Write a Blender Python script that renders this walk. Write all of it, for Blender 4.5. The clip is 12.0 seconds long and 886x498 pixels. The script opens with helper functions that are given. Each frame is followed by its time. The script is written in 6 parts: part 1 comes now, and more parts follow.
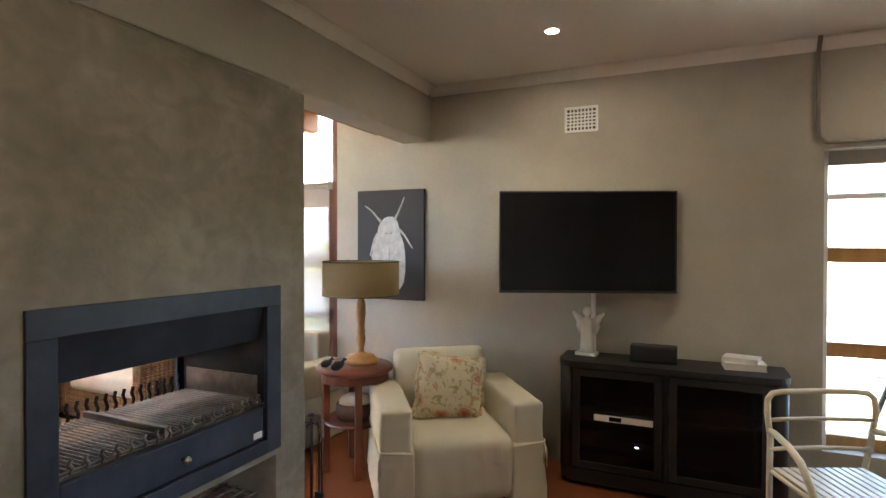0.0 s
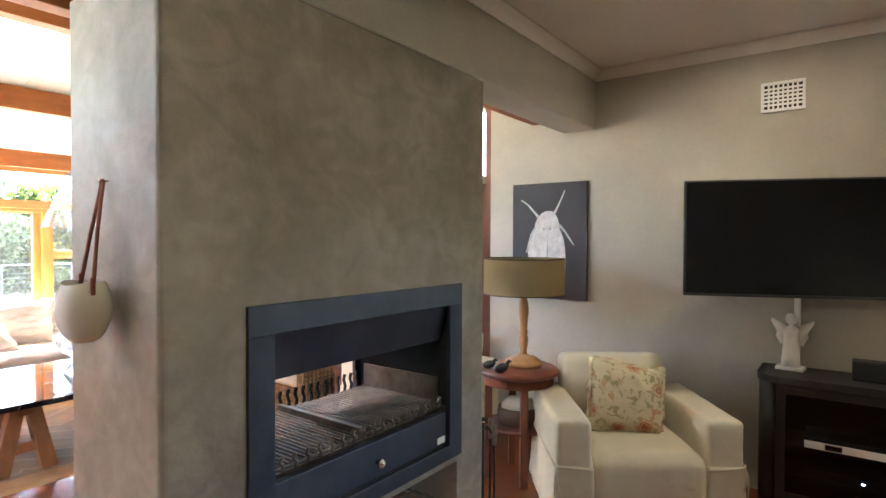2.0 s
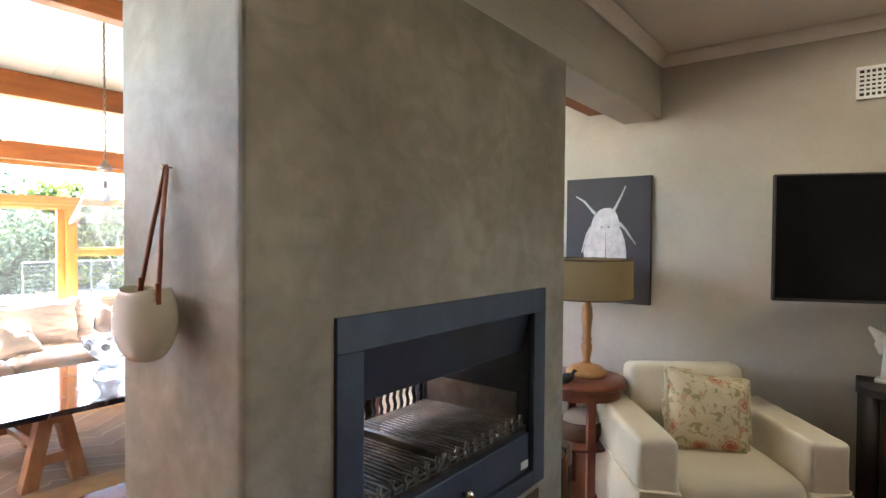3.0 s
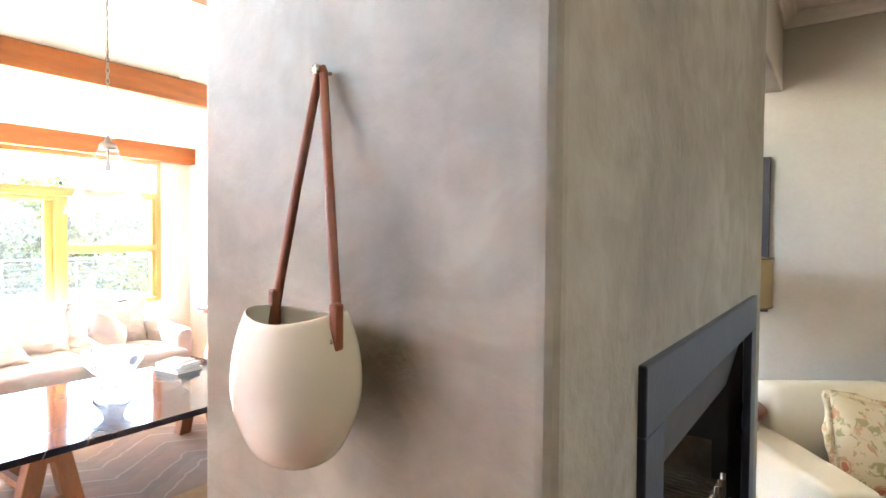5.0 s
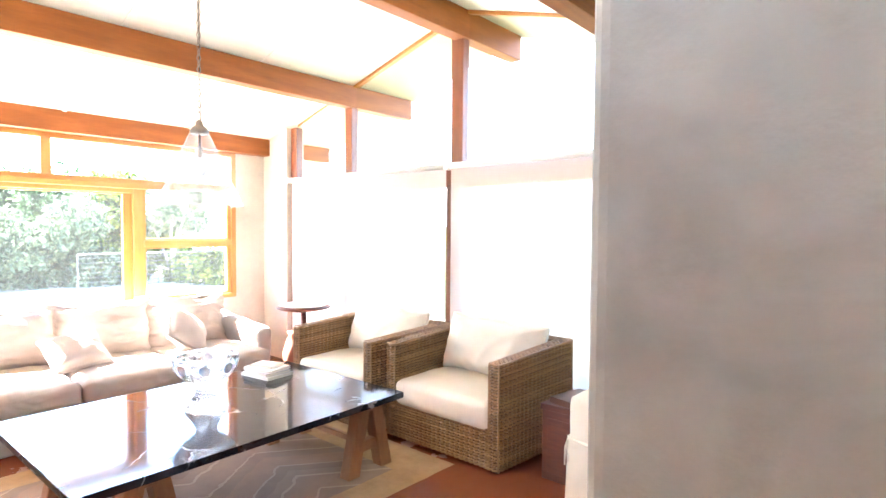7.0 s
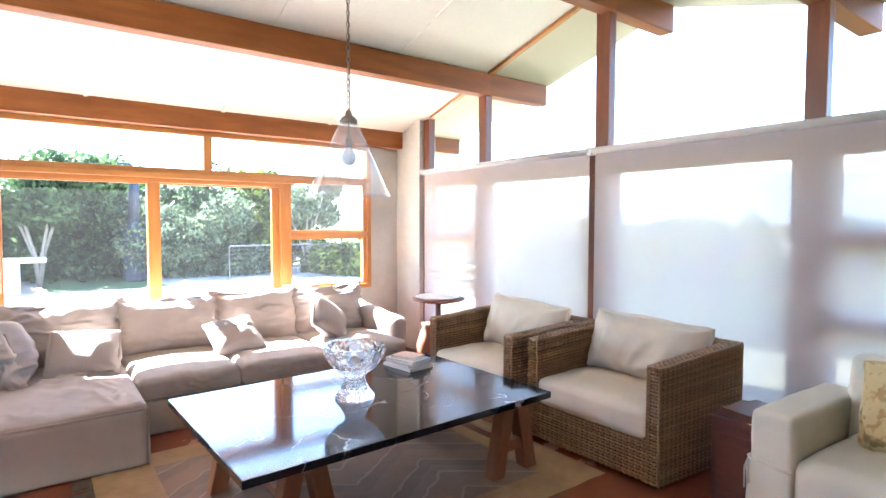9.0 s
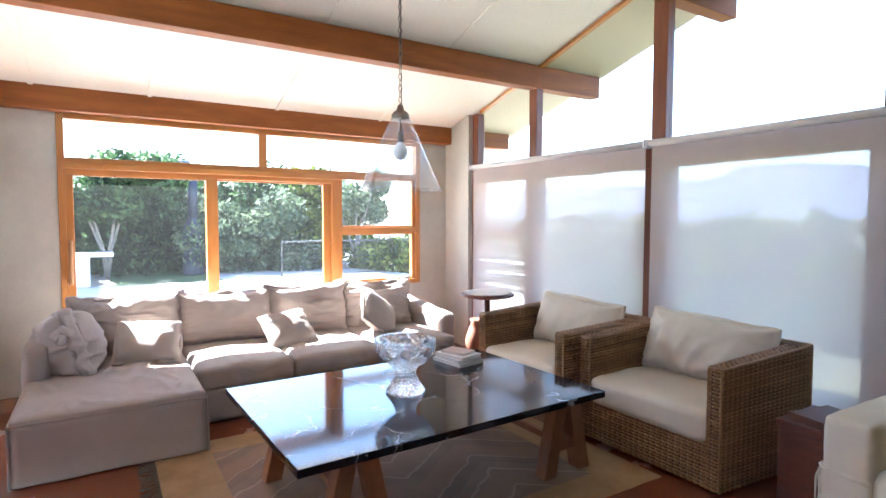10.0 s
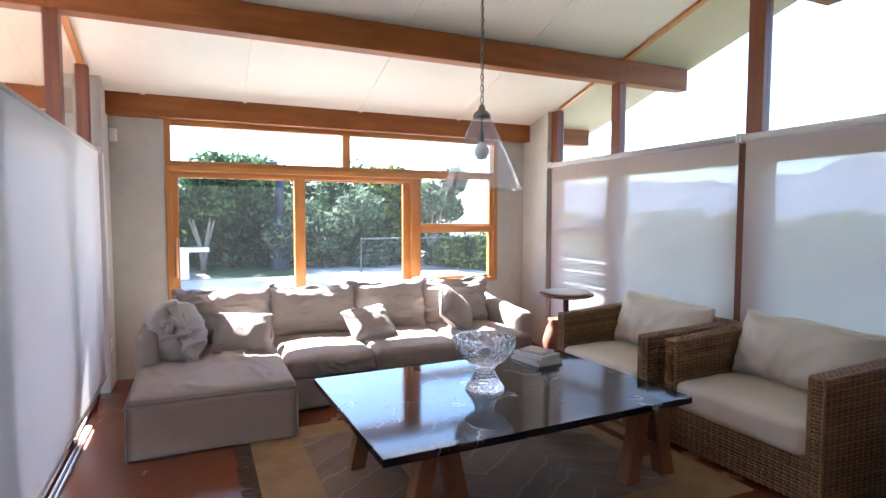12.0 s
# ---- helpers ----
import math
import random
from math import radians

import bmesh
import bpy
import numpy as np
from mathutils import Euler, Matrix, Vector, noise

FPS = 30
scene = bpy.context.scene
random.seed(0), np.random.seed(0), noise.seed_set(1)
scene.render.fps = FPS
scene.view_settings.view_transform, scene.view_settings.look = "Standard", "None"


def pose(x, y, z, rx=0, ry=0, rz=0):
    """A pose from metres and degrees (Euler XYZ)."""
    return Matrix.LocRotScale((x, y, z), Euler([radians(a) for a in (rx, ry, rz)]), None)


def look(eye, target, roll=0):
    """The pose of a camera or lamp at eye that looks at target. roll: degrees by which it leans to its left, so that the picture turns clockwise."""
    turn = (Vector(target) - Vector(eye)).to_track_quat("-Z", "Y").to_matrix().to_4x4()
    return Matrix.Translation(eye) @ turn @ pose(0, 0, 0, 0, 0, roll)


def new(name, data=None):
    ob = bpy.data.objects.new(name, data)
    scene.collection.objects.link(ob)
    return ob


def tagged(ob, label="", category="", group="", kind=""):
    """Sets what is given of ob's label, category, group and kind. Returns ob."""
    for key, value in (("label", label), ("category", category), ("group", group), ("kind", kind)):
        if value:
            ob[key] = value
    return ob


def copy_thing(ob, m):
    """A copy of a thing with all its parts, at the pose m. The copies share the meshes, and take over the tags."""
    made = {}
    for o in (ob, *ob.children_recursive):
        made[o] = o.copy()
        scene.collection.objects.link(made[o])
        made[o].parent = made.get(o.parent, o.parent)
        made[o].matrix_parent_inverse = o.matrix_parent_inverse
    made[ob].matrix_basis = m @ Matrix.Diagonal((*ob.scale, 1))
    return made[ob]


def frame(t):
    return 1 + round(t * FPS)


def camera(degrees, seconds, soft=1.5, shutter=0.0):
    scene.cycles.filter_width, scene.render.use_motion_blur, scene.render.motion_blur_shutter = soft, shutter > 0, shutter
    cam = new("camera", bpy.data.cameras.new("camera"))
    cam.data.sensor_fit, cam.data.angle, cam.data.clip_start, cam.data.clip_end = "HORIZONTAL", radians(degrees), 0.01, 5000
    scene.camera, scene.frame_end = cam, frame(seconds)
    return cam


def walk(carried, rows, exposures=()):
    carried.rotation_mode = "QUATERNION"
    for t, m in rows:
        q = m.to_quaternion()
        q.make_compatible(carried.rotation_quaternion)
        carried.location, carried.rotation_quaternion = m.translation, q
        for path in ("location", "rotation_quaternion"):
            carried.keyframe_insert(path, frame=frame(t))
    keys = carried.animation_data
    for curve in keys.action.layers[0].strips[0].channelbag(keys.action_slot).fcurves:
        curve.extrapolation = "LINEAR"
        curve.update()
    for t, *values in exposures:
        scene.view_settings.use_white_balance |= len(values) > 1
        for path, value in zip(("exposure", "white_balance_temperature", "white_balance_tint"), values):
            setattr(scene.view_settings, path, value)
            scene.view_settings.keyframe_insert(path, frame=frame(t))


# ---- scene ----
cam = camera(78.0, 12.0)
PATH = [
    (0, (-0.198, 0.275, 1.682), (-1.02, 2.098, 1.66), 0.1),
    (0.5, (-0.259, 0.302, 1.673), (-1.218, 2.057, 1.648), 0.1),
    (1, (-0.33, 0.308, 1.667), (-1.394, 2.001, 1.636), 0.2),
    (1.5, (-0.44, 0.299, 1.673), (-1.577, 1.943, 1.638), 0.1),
    (2, (-0.606, 0.293, 1.68), (-1.793, 1.902, 1.643), 0.2),
    (2.5, (-0.817, 0.326, 1.68), (-2.027, 1.918, 1.64), 0.3),
    (3, (-1.021, 0.344, 1.679), (-2.241, 1.929, 1.636), 0.4),
    (4.8, (-1.811, 0.523, 1.643), (-2.988, 2.139, 1.592), 0.1),
    (5, (-1.897, 0.542, 1.641), (-3.076, 2.156, 1.593), 0.5),
    (5.5, (-2.108, 0.58, 1.65), (-3.291, 2.192, 1.595), 0.5),
    (6, (-2.268, 0.589, 1.644), (-3.465, 2.191, 1.586), 0.6),
    (6.5, (-2.433, 0.611, 1.658), (-3.675, 2.177, 1.588), 0.5),
    (7, (-2.573, 0.638, 1.636), (-3.884, 2.147, 1.564), 0.4),
    (8.8, (-2.83, 0.647, 1.622), (-4.409, 1.87, 1.521), 0.0),
    (9, (-2.844, 0.632, 1.606), (-4.442, 1.83, 1.509), 0.1),
    (9.5, (-2.868, 0.631, 1.602), (-4.517, 1.756, 1.498), 0.1),
    (10, (-2.883, 0.623, 1.592), (-4.577, 1.682, 1.483), 0.1),
    (10.5, (-2.877, 0.609, 1.595), (-4.61, 1.601, 1.481), 0.1),
    (11, (-2.878, 0.594, 1.596), (-4.643, 1.528, 1.478), 0.1),
    (11.5, (-2.877, 0.581, 1.597), (-4.671, 1.458, 1.478), 0.1),
    (12, (-2.871, 0.573, 1.602), (-4.691, 1.393, 1.483), 0.1),
]
walk(cam, [(t, look(eye, target, roll)) for t, eye, target, roll in PATH],
     exposures=[(0.0, 5.78, 6350, 10), (0.5, 6.1, 6350, 10), (1.3, 6.2, 6250, 10), (2.2, 6.0, 6200, 10), (3.0, 5.95, 6100, 10), (4.9, 6.7, 6000, 10), (5.6, 6.5, 6050, 10), (6.5, 6.4, 6000, 10), (7.2, 6.1, 5900, 10), (8.8, 5.1, 5600, 10), (9.5, 4.74, 5520, 10), (10.5, 4.22, 5450, 10), (12.0, 3.95, 5420, 10)])


# ---- world, sun, lights ----
SUN_DIR = Vector((-0.65, -0.24, 0.71)).normalized()
world = bpy.data.worlds.new("sky")
scene.world = world
world.use_nodes = True
wn = world.node_tree.nodes
sky = wn.new("ShaderNodeTexSky")
sky.sky_type = "NISHITA"
sky.sun_disc = False
sky.sun_elevation = math.asin(SUN_DIR.z)
sky.sun_rotation = math.atan2(SUN_DIR.x, SUN_DIR.y)
sky.dust_density = 1.0
world.node_tree.links.new(sky.outputs["Color"], wn["Background"].inputs["Color"])
wn["Background"].inputs["Strength"].default_value = 0.068
sun_data = bpy.data.lights.new("sun", "SUN")
sun_data.energy, sun_data.angle, sun_data.color = 5.0, radians(0.5), (1.0, 0.93, 0.84)
sun = new("sun", sun_data)
sun.matrix_world = look((0, 0, 0), -SUN_DIR)

# ---- mesh helpers ----
def link(nt, a, b):
    nt.links.new(a, b)


def material(name, c1, c2=None, rough=0.6, scale=3.0, fine=60.0, bump=0.02, metal=0.0, spec=0.5, stretch=None, mid=0.5, grain=0.1):
    """Two-scale mottled surface: broad patches from c1 to c2, fine grain in the relief."""
    m = bpy.data.materials.new(name)
    m.use_nodes = True
    nt = m.node_tree
    p = nt.nodes["Principled BSDF"]
    c2 = c2 or tuple(v * 0.85 for v in c1)
    tc = nt.nodes.new("ShaderNodeTexCoord")
    mp = nt.nodes.new("ShaderNodeMapping")
    if stretch:
        mp.inputs["Scale"].default_value = stretch
    link(nt, tc.outputs["Object"], mp.inputs["Vector"])
    n1 = nt.nodes.new("ShaderNodeTexNoise")
    n1.inputs["Scale"].default_value, n1.inputs["Detail"].default_value, n1.inputs["Roughness"].default_value = scale, 6.0, 0.6
    n2 = nt.nodes.new("ShaderNodeTexNoise")
    n2.inputs["Scale"].default_value, n2.inputs["Detail"].default_value = fine, 4.0
    link(nt, mp.outputs["Vector"], n1.inputs["Vector"])
    link(nt, mp.outputs["Vector"], n2.inputs["Vector"])
    ramp = nt.nodes.new("ShaderNodeValToRGB")
    ramp.color_ramp.elements[0].position, ramp.color_ramp.elements[1].position = mid - 0.18, mid + 0.18
    ramp.color_ramp.elements[0].color, ramp.color_ramp.elements[1].color = (*c2, 1), (*c1, 1)
    link(nt, n1.outputs["Fac"], ramp.inputs["Fac"])
    mix = nt.nodes.new("ShaderNodeMixRGB")
    mix.blend_type = "MULTIPLY"
    mix.inputs["Fac"].default_value = grain
    link(nt, ramp.outputs["Color"], mix.inputs["Color1"])
    link(nt, n2.outputs["Fac"], mix.inputs["Color2"])
    link(nt, mix.outputs["Color"], p.inputs["Base Color"])
    rr = nt.nodes.new("ShaderNodeMapRange")
    rr.inputs["To Min"].default_value, rr.inputs["To Max"].default_value = max(0.02, rough - 0.1), min(1.0, rough + 0.1)
    link(nt, n1.outputs["Fac"], rr.inputs["Value"])
    link(nt, rr.outputs["Result"], p.inputs["Roughness"])
    p.inputs["Metallic"].default_value = metal
    p.inputs["Specular IOR Level"].default_value = spec
    if bump:
        b = nt.nodes.new("ShaderNodeBump")
        b.inputs["Strength"].default_value, b.inputs["Distance"].default_value = 0.6, bump * 0.1
        link(nt, n2.outputs["Fac"], b.inputs["Height"])
        link(nt, b.outputs["Normal"], p.inputs["Normal"])
    return m


def plain(name, c, rough=0.5, metal=0.0, emit=0.0):
    m = bpy.data.materials.new(name)
    m.use_nodes = True
    p = m.node_tree.nodes["Principled BSDF"]
    p.inputs["Base Color"].default_value = (*c, 1)
    p.inputs["Roughness"].default_value = rough
    p.inputs["Metallic"].default_value = metal
    if emit:
        p.inputs["Emission Color"].default_value = (*c, 1)
        p.inputs["Emission Strength"].default_value = emit
    return m


def thin_glass(name, tint=(0.95, 0.97, 0.97), gloss=1.0, haze=0.0):
    """A clear pane: straight through, with the mirror image that Fresnel gives it."""
    m = bpy.data.materials.new(name)
    m.use_nodes = True
    nt = m.node_tree
    nt.nodes.clear()
    out = nt.nodes.new("ShaderNodeOutputMaterial")
    tr = nt.nodes.new("ShaderNodeBsdfTransparent")
    tr.inputs["Color"].default_value = (*tint, 1)
    gl = nt.nodes.new("ShaderNodeBsdfGlossy")
    gl.inputs["Roughness"].default_value = 0.02
    fr = nt.nodes.new("ShaderNodeLayerWeight")
    fr.inputs["Blend"].default_value = 0.5
    pw = nt.nodes.new("ShaderNodeMath")
    pw.operation = "POWER"
    pw.inputs[1].default_value = 5.0
    link(nt, fr.outputs["Facing"], pw.inputs[0])
    mul = nt.nodes.new("ShaderNodeMath")
    mul.operation = "MULTIPLY_ADD"
    mul.inputs[1].default_value, mul.inputs[2].default_value = 0.8 * gloss, 0.035 * gloss
    link(nt, pw.outputs[0], mul.inputs[0])
    mx = nt.nodes.new("ShaderNodeMixShader")
    link(nt, mul.outputs[0], mx.inputs["Fac"])
    link(nt, tr.outputs[0], mx.inputs[1])
    link(nt, gl.outputs[0], mx.inputs[2])
    last = mx
    if haze:
        df = nt.nodes.new("ShaderNodeBsdfTranslucent")
        m2 = nt.nodes.new("ShaderNodeMixShader")
        m2.inputs["Fac"].default_value = haze
        link(nt, mx.outputs[0], m2.inputs[1])
        link(nt, df.outputs[0], m2.inputs[2])
        last = m2
    link(nt, last.outputs[0], out.inputs["Surface"])
    return m


def screen_cloth(name, colour, see, glow=0.5):
    """Open-weave blind cloth: part of the light goes straight through its holes, the rest is scattered."""
    m = bpy.data.materials.new(name)
    m.use_nodes = True
    nt = m.node_tree
    nt.nodes.clear()
    out = nt.nodes.new("ShaderNodeOutputMaterial")
    tr = nt.nodes.new("ShaderNodeBsdfTransparent")
    df = nt.nodes.new("ShaderNodeBsdfDiffuse")
    tl = nt.nodes.new("ShaderNodeBsdfTranslucent")
    tc = nt.nodes.new("ShaderNodeTexCoord")
    no = nt.nodes.new("ShaderNodeTexNoise")
    no.inputs["Scale"].default_value = 1.5
    link(nt, tc.outputs["Object"], no.inputs["Vector"])
    ramp = nt.nodes.new("ShaderNodeValToRGB")
    ramp.color_ramp.elements[0].color = (*[v * 0.93 for v in colour], 1)
    ramp.color_ramp.elements[1].color = (*colour, 1)
    link(nt, no.outputs["Fac"], ramp.inputs["Fac"])
    link(nt, ramp.outputs["Color"], df.inputs["Color"])
    link(nt, ramp.outputs["Color"], tl.inputs["Color"])
    a = nt.nodes.new("ShaderNodeMixShader")
    a.inputs["Fac"].default_value = glow
    link(nt, df.outputs[0], a.inputs[1])
    link(nt, tl.outputs[0], a.inputs[2])
    b = nt.nodes.new("ShaderNodeMixShader")
    b.inputs["Fac"].default_value = see
    link(nt, a.outputs[0], b.inputs[1])
    link(nt, tr.outputs[0], b.inputs[2])
    link(nt, b.outputs[0], out.inputs["Surface"])
    return m


def obj(name, bm, mat, parent=None, smooth=False, label=""):
    me = bpy.data.meshes.new(name)
    bm.normal_update()
    bm.to_mesh(me)
    bm.free()
    return obj_me(name, me, mat, parent, smooth, label)


def obj_me(name, me, mat, parent=None, smooth=False, label=""):
    if mat:
        me.materials.append(mat)
    if smooth:
        for poly in me.polygons:
            poly.use_smooth = True
    ob = new(name, me)
    if parent:
        ob.parent = parent
    if label:
        ob["label"] = label
    return ob


def part(name, bm, mat, parent, label="", smooth=False):
    return obj(name, bm, mat, parent, smooth, label)


def thing(name, m, label, category, group="", kind=""):
    e = new(name)
    e.empty_display_size = 0.1
    e.matrix_world = m
    return tagged(e, label, category, group, kind)


def box(x0, x1, y0, y1, z0, z1, bevel=0.0, seg=2, bm=None):
    bm = bm or bmesh.new()
    r = bmesh.ops.create_cube(bm, size=1.0)
    for v in r["verts"]:
        v.co = Vector(((x0 + x1) / 2 + v.co.x * (x1 - x0), (y0 + y1) / 2 + v.co.y * (y1 - y0), (z0 + z1) / 2 + v.co.z * (z1 - z0)))
    if bevel:
        es = {e for v in r["verts"] for e in v.link_edges}
        bmesh.ops.bevel(bm, geom=list(es), offset=bevel, segments=seg, affect="EDGES", profile=0.5)
    return bm


def tube(points, r, seg=10, bm=None, cap=True):
    """A round bar along points; r is one radius or one for each point."""
    bm = bm or bmesh.new()
    pts = [Vector(p) for p in points]
    rs = r if isinstance(r, (list, tuple)) else [r] * len(pts)
    rings, up = [], None
    for i, p in enumerate(pts):
        d = (pts[min(i + 1, len(pts) - 1)] - pts[max(i - 1, 0)]).normalized()
        if up is None:
            up = Vector((0, 0, 1)) if abs(d.z) < 0.9 else Vector((1, 0, 0))
        a = d.cross(up).normalized()
        b = a.cross(d).normalized()
        up = b
        rings.append([bm.verts.new(p + rs[i] * (math.cos(t) * a + math.sin(t) * b)) for t in (2 * math.pi * k / seg for k in range(seg))])
    for q, w in zip(rings, rings[1:]):
        for k in range(seg):
            bm.faces.new((q[k], q[(k + 1) % seg], w[(k + 1) % seg], w[k]))
    if cap:
        bm.faces.new(rings[0][::-1])
        bm.faces.new(rings[-1])
    bmesh.ops.recalc_face_normals(bm, faces=bm.faces)
    return bm


def lathe(profile, seg=32, bm=None, centre=(0, 0, 0), close=True):
    """Turns a profile of (radius, height) about the upright axis."""
    bm = bm or bmesh.new()
    cx, cy, cz = centre
    rings = [[bm.verts.new((cx + r * math.cos(2 * math.pi * k / seg), cy + r * math.sin(2 * math.pi * k / seg), cz + z)) for k in range(seg)] for r, z in profile]
    for q, w in zip(rings, rings[1:]):
        for k in range(seg):
            bm.faces.new((q[k], q[(k + 1) % seg], w[(k + 1) % seg], w[k]))
    if close:
        for ring, flip in ((rings[0], True), (rings[-1], False)):
            bm.faces.new(ring[::-1] if flip else ring)
    bmesh.ops.recalc_face_normals(bm, faces=bm.faces)
    return bm


def soft(sx, sy, sz, corner=0.06, puff=0.0, wrinkle=0.01, n=14, seed=0.0, freq=5.0, pinch=0.0, fold=(1, 1, 1), crease=0.0, run=(1, 0.25, 0.25), hem=0.0):
    """A padded block centred at the origin: rounded, bulging by puff, creased by wrinkle, its corners drawn out by pinch."""
    bm = bmesh.new()
    bmesh.ops.create_cube(bm, size=2.0)
    bmesh.ops.subdivide_edges(bm, edges=bm.edges[:], cuts=n, use_grid_fill=True)
    h = Vector((sx / 2, sy / 2, sz / 2))
    thin = [sx, sy, sz].index(min(sx, sy, sz))
    border = [max(abs(v.co.x), abs(v.co.y)) for v in bm.verts]
    for v in bm.verts:
        u = v.co.copy()
        p = Vector((u.x * h.x, u.y * h.y, u.z * h.z))
        inner = Vector([max(-h[i] + corner, min(h[i] - corner, p[i])) for i in range(3)])
        d = p - inner
        if d.length > 1e-6:
            p = inner + d.normalized() * min(corner, d.length) if d.length > corner else p
        bulge = [(1 - u[(i + 1) % 3] ** 2) * (1 - u[(i + 2) % 3] ** 2) * puff * (u[i] if abs(u[i]) > 0.99 else 0) * (1.0 if i == thin else 0.12) for i in range(3)]
        p += Vector(bulge)
        if pinch:
            k = (abs(u.x) * abs(u.z)) ** 6
            p += Vector((u.x, 0, u.z)) * pinch * k
            p.y *= 1 - 0.75 * max(abs(u.x), abs(u.z)) ** 6
        v.co = p
    bmesh.ops.recalc_face_normals(bm, faces=bm.faces)
    bm.normal_update()
    bm.verts.index_update()
    for v, nrm in [(v, v.normal.copy()) for v in bm.verts]:
        q = Vector((v.co.x * fold[0], v.co.y * fold[1], v.co.z * fold[2])) * freq + Vector((seed * 7.3, seed * 3.1, seed))
        w = noise.noise(q) * 0.5 + (0.4 - abs(noise.noise(q * 2.1 + Vector((3, 1, 2))))) * 0.6
        d = w * wrinkle
        if crease:
            s = Vector((v.co.x * run[0], v.co.y * run[1], v.co.z * run[2])) * 9.0 + Vector((seed, seed * 2.3, 1.7))
            s += Vector((0.7, 0.9, 0.5)) * noise.noise(v.co * 4.0 + Vector((seed, 0, 0)))
            ridge = 1 - abs(noise.noise(s)) * 3.0
            d += crease * max(0.0, ridge) * max(0.0, 0.35 + noise.noise(v.co * 2.7 + Vector((0, seed, 5)))) * 1.6
        v.co += nrm * d * (1 - hem * border[v.index] ** 10)
    bm.normal_update()
    return bm


def moved(bm, m):
    bmesh.ops.transform(bm, matrix=m, verts=bm.verts)
    return bm


def prism(poly, axis, a, b, bm=None):
    """A flat outline of (u, v) swept from a to b along an axis: 'x' (u=y, v=z), 'y' (u=x, v=z) or 'z'."""
    bm = bm or bmesh.new()
    def at(u, v, t):
        return {"x": (t, u, v), "y": (u, t, v), "z": (u, v, t)}[axis]
    lo = [bm.verts.new(at(u, v, a)) for u, v in poly]
    hi = [bm.verts.new(at(u, v, b)) for u, v in poly]
    bm.faces.new(lo)
    bm.faces.new(hi[::-1])
    for i in range(len(poly)):
        j = (i + 1) % len(poly)
        bm.faces.new((lo[i], hi[i], hi[j], lo[j]))
    bmesh.ops.recalc_face_normals(bm, faces=bm.faces)
    return bm


def structure(name, bm, mat, label="", smooth=False):
    return tagged(obj(name, bm, mat, None, smooth), label, "", "", "structure")

# ---- materials ----
def trowelled(name):
    """Hand-trowelled cement: broad cloudy patches, sweeping trowel marks and fine pits."""
    m = material(name, (0.342, 0.306, 0.238), (0.278, 0.247, 0.19), 0.7, 1.3, 30, 0.05)
    nt = m.node_tree
    p = nt.nodes["Principled BSDF"]
    col = p.inputs["Base Color"].links[0].from_socket
    tc = nt.nodes.new("ShaderNodeTexCoord")
    for sc, dist, amount, st in ((1.7, 0.9, 0.78, (1, 1, 1.1)), (5.5, 1.2, 0.45, (1, 1, 1.5)), (14.0, 0.4, 0.22, (1, 1, 0.6))):
        mp = nt.nodes.new("ShaderNodeMapping")
        mp.inputs["Scale"].default_value = st
        link(nt, tc.outputs["Object"], mp.inputs["Vector"])
        no = nt.nodes.new("ShaderNodeTexNoise")
        no.inputs["Scale"].default_value, no.inputs["Detail"].default_value, no.inputs["Distortion"].default_value = sc, 5.0, dist
        link(nt, mp.outputs["Vector"], no.inputs["Vector"])
        rp = nt.nodes.new("ShaderNodeValToRGB")
        rp.color_ramp.elements[0].position, rp.color_ramp.elements[1].position = 0.38, 0.62
        rp.color_ramp.elements[0].color, rp.color_ramp.elements[1].color = (0.64, 0.62, 0.57, 1), (1.0, 1.0, 1.0, 1)
        link(nt, no.outputs["Fac"], rp.inputs["Fac"])
        mx = nt.nodes.new("ShaderNodeMixRGB")
        mx.blend_type = "MULTIPLY"
        mx.inputs["Fac"].default_value = amount
        link(nt, col, mx.inputs["Color1"])
        link(nt, rp.outputs["Color"], mx.inputs["Color2"])
        col = mx.outputs["Color"]
    link(nt, col, p.inputs["Base Color"])
    return m


PLASTER = material("grey_plaster", (0.46, 0.42, 0.345), (0.385, 0.35, 0.285), 0.75, 1.6, 45, 0.03)
COLUMN = trowelled("trowelled_cement")
LIMEWASH = material("pale_plaster", (0.54, 0.51, 0.435), (0.44, 0.415, 0.355), 0.8, 2.4, 40, 0.03)
CEILING = material("ceiling_paint", (0.80, 0.77, 0.69), (0.76, 0.73, 0.65), 0.8, 1.0, 30, 0.01)
SOFFIT = material("beige_eaves_paint", (0.56, 0.49, 0.36), (0.49, 0.425, 0.31), 0.8, 1.0, 30, 0.01)
WHITE = material("white_paint", (0.80, 0.79, 0.76), (0.76, 0.75, 0.72), 0.5, 2.0, 60, 0.01)
FLOOR = material("red_screed", (0.205, 0.064, 0.026), (0.197, 0.060, 0.025), 0.25, 1.2, 20, 0.01)
PINE = material("varnished_pine", (0.50, 0.22, 0.055), (0.40, 0.155, 0.035), 0.35, 2.0, 30, 0.02, stretch=(6, 1, 6))
PINE_V = material("varnished_pine_upright", (0.50, 0.22, 0.055), (0.40, 0.155, 0.035), 0.35, 2.0, 30, 0.02, stretch=(6, 6, 0.8))
BEAM = material("oiled_beam", (0.30, 0.10, 0.02), (0.20, 0.058, 0.012), 0.6, 2.0, 30, 0.02, spec=0.3, stretch=(6, 0.8, 6))
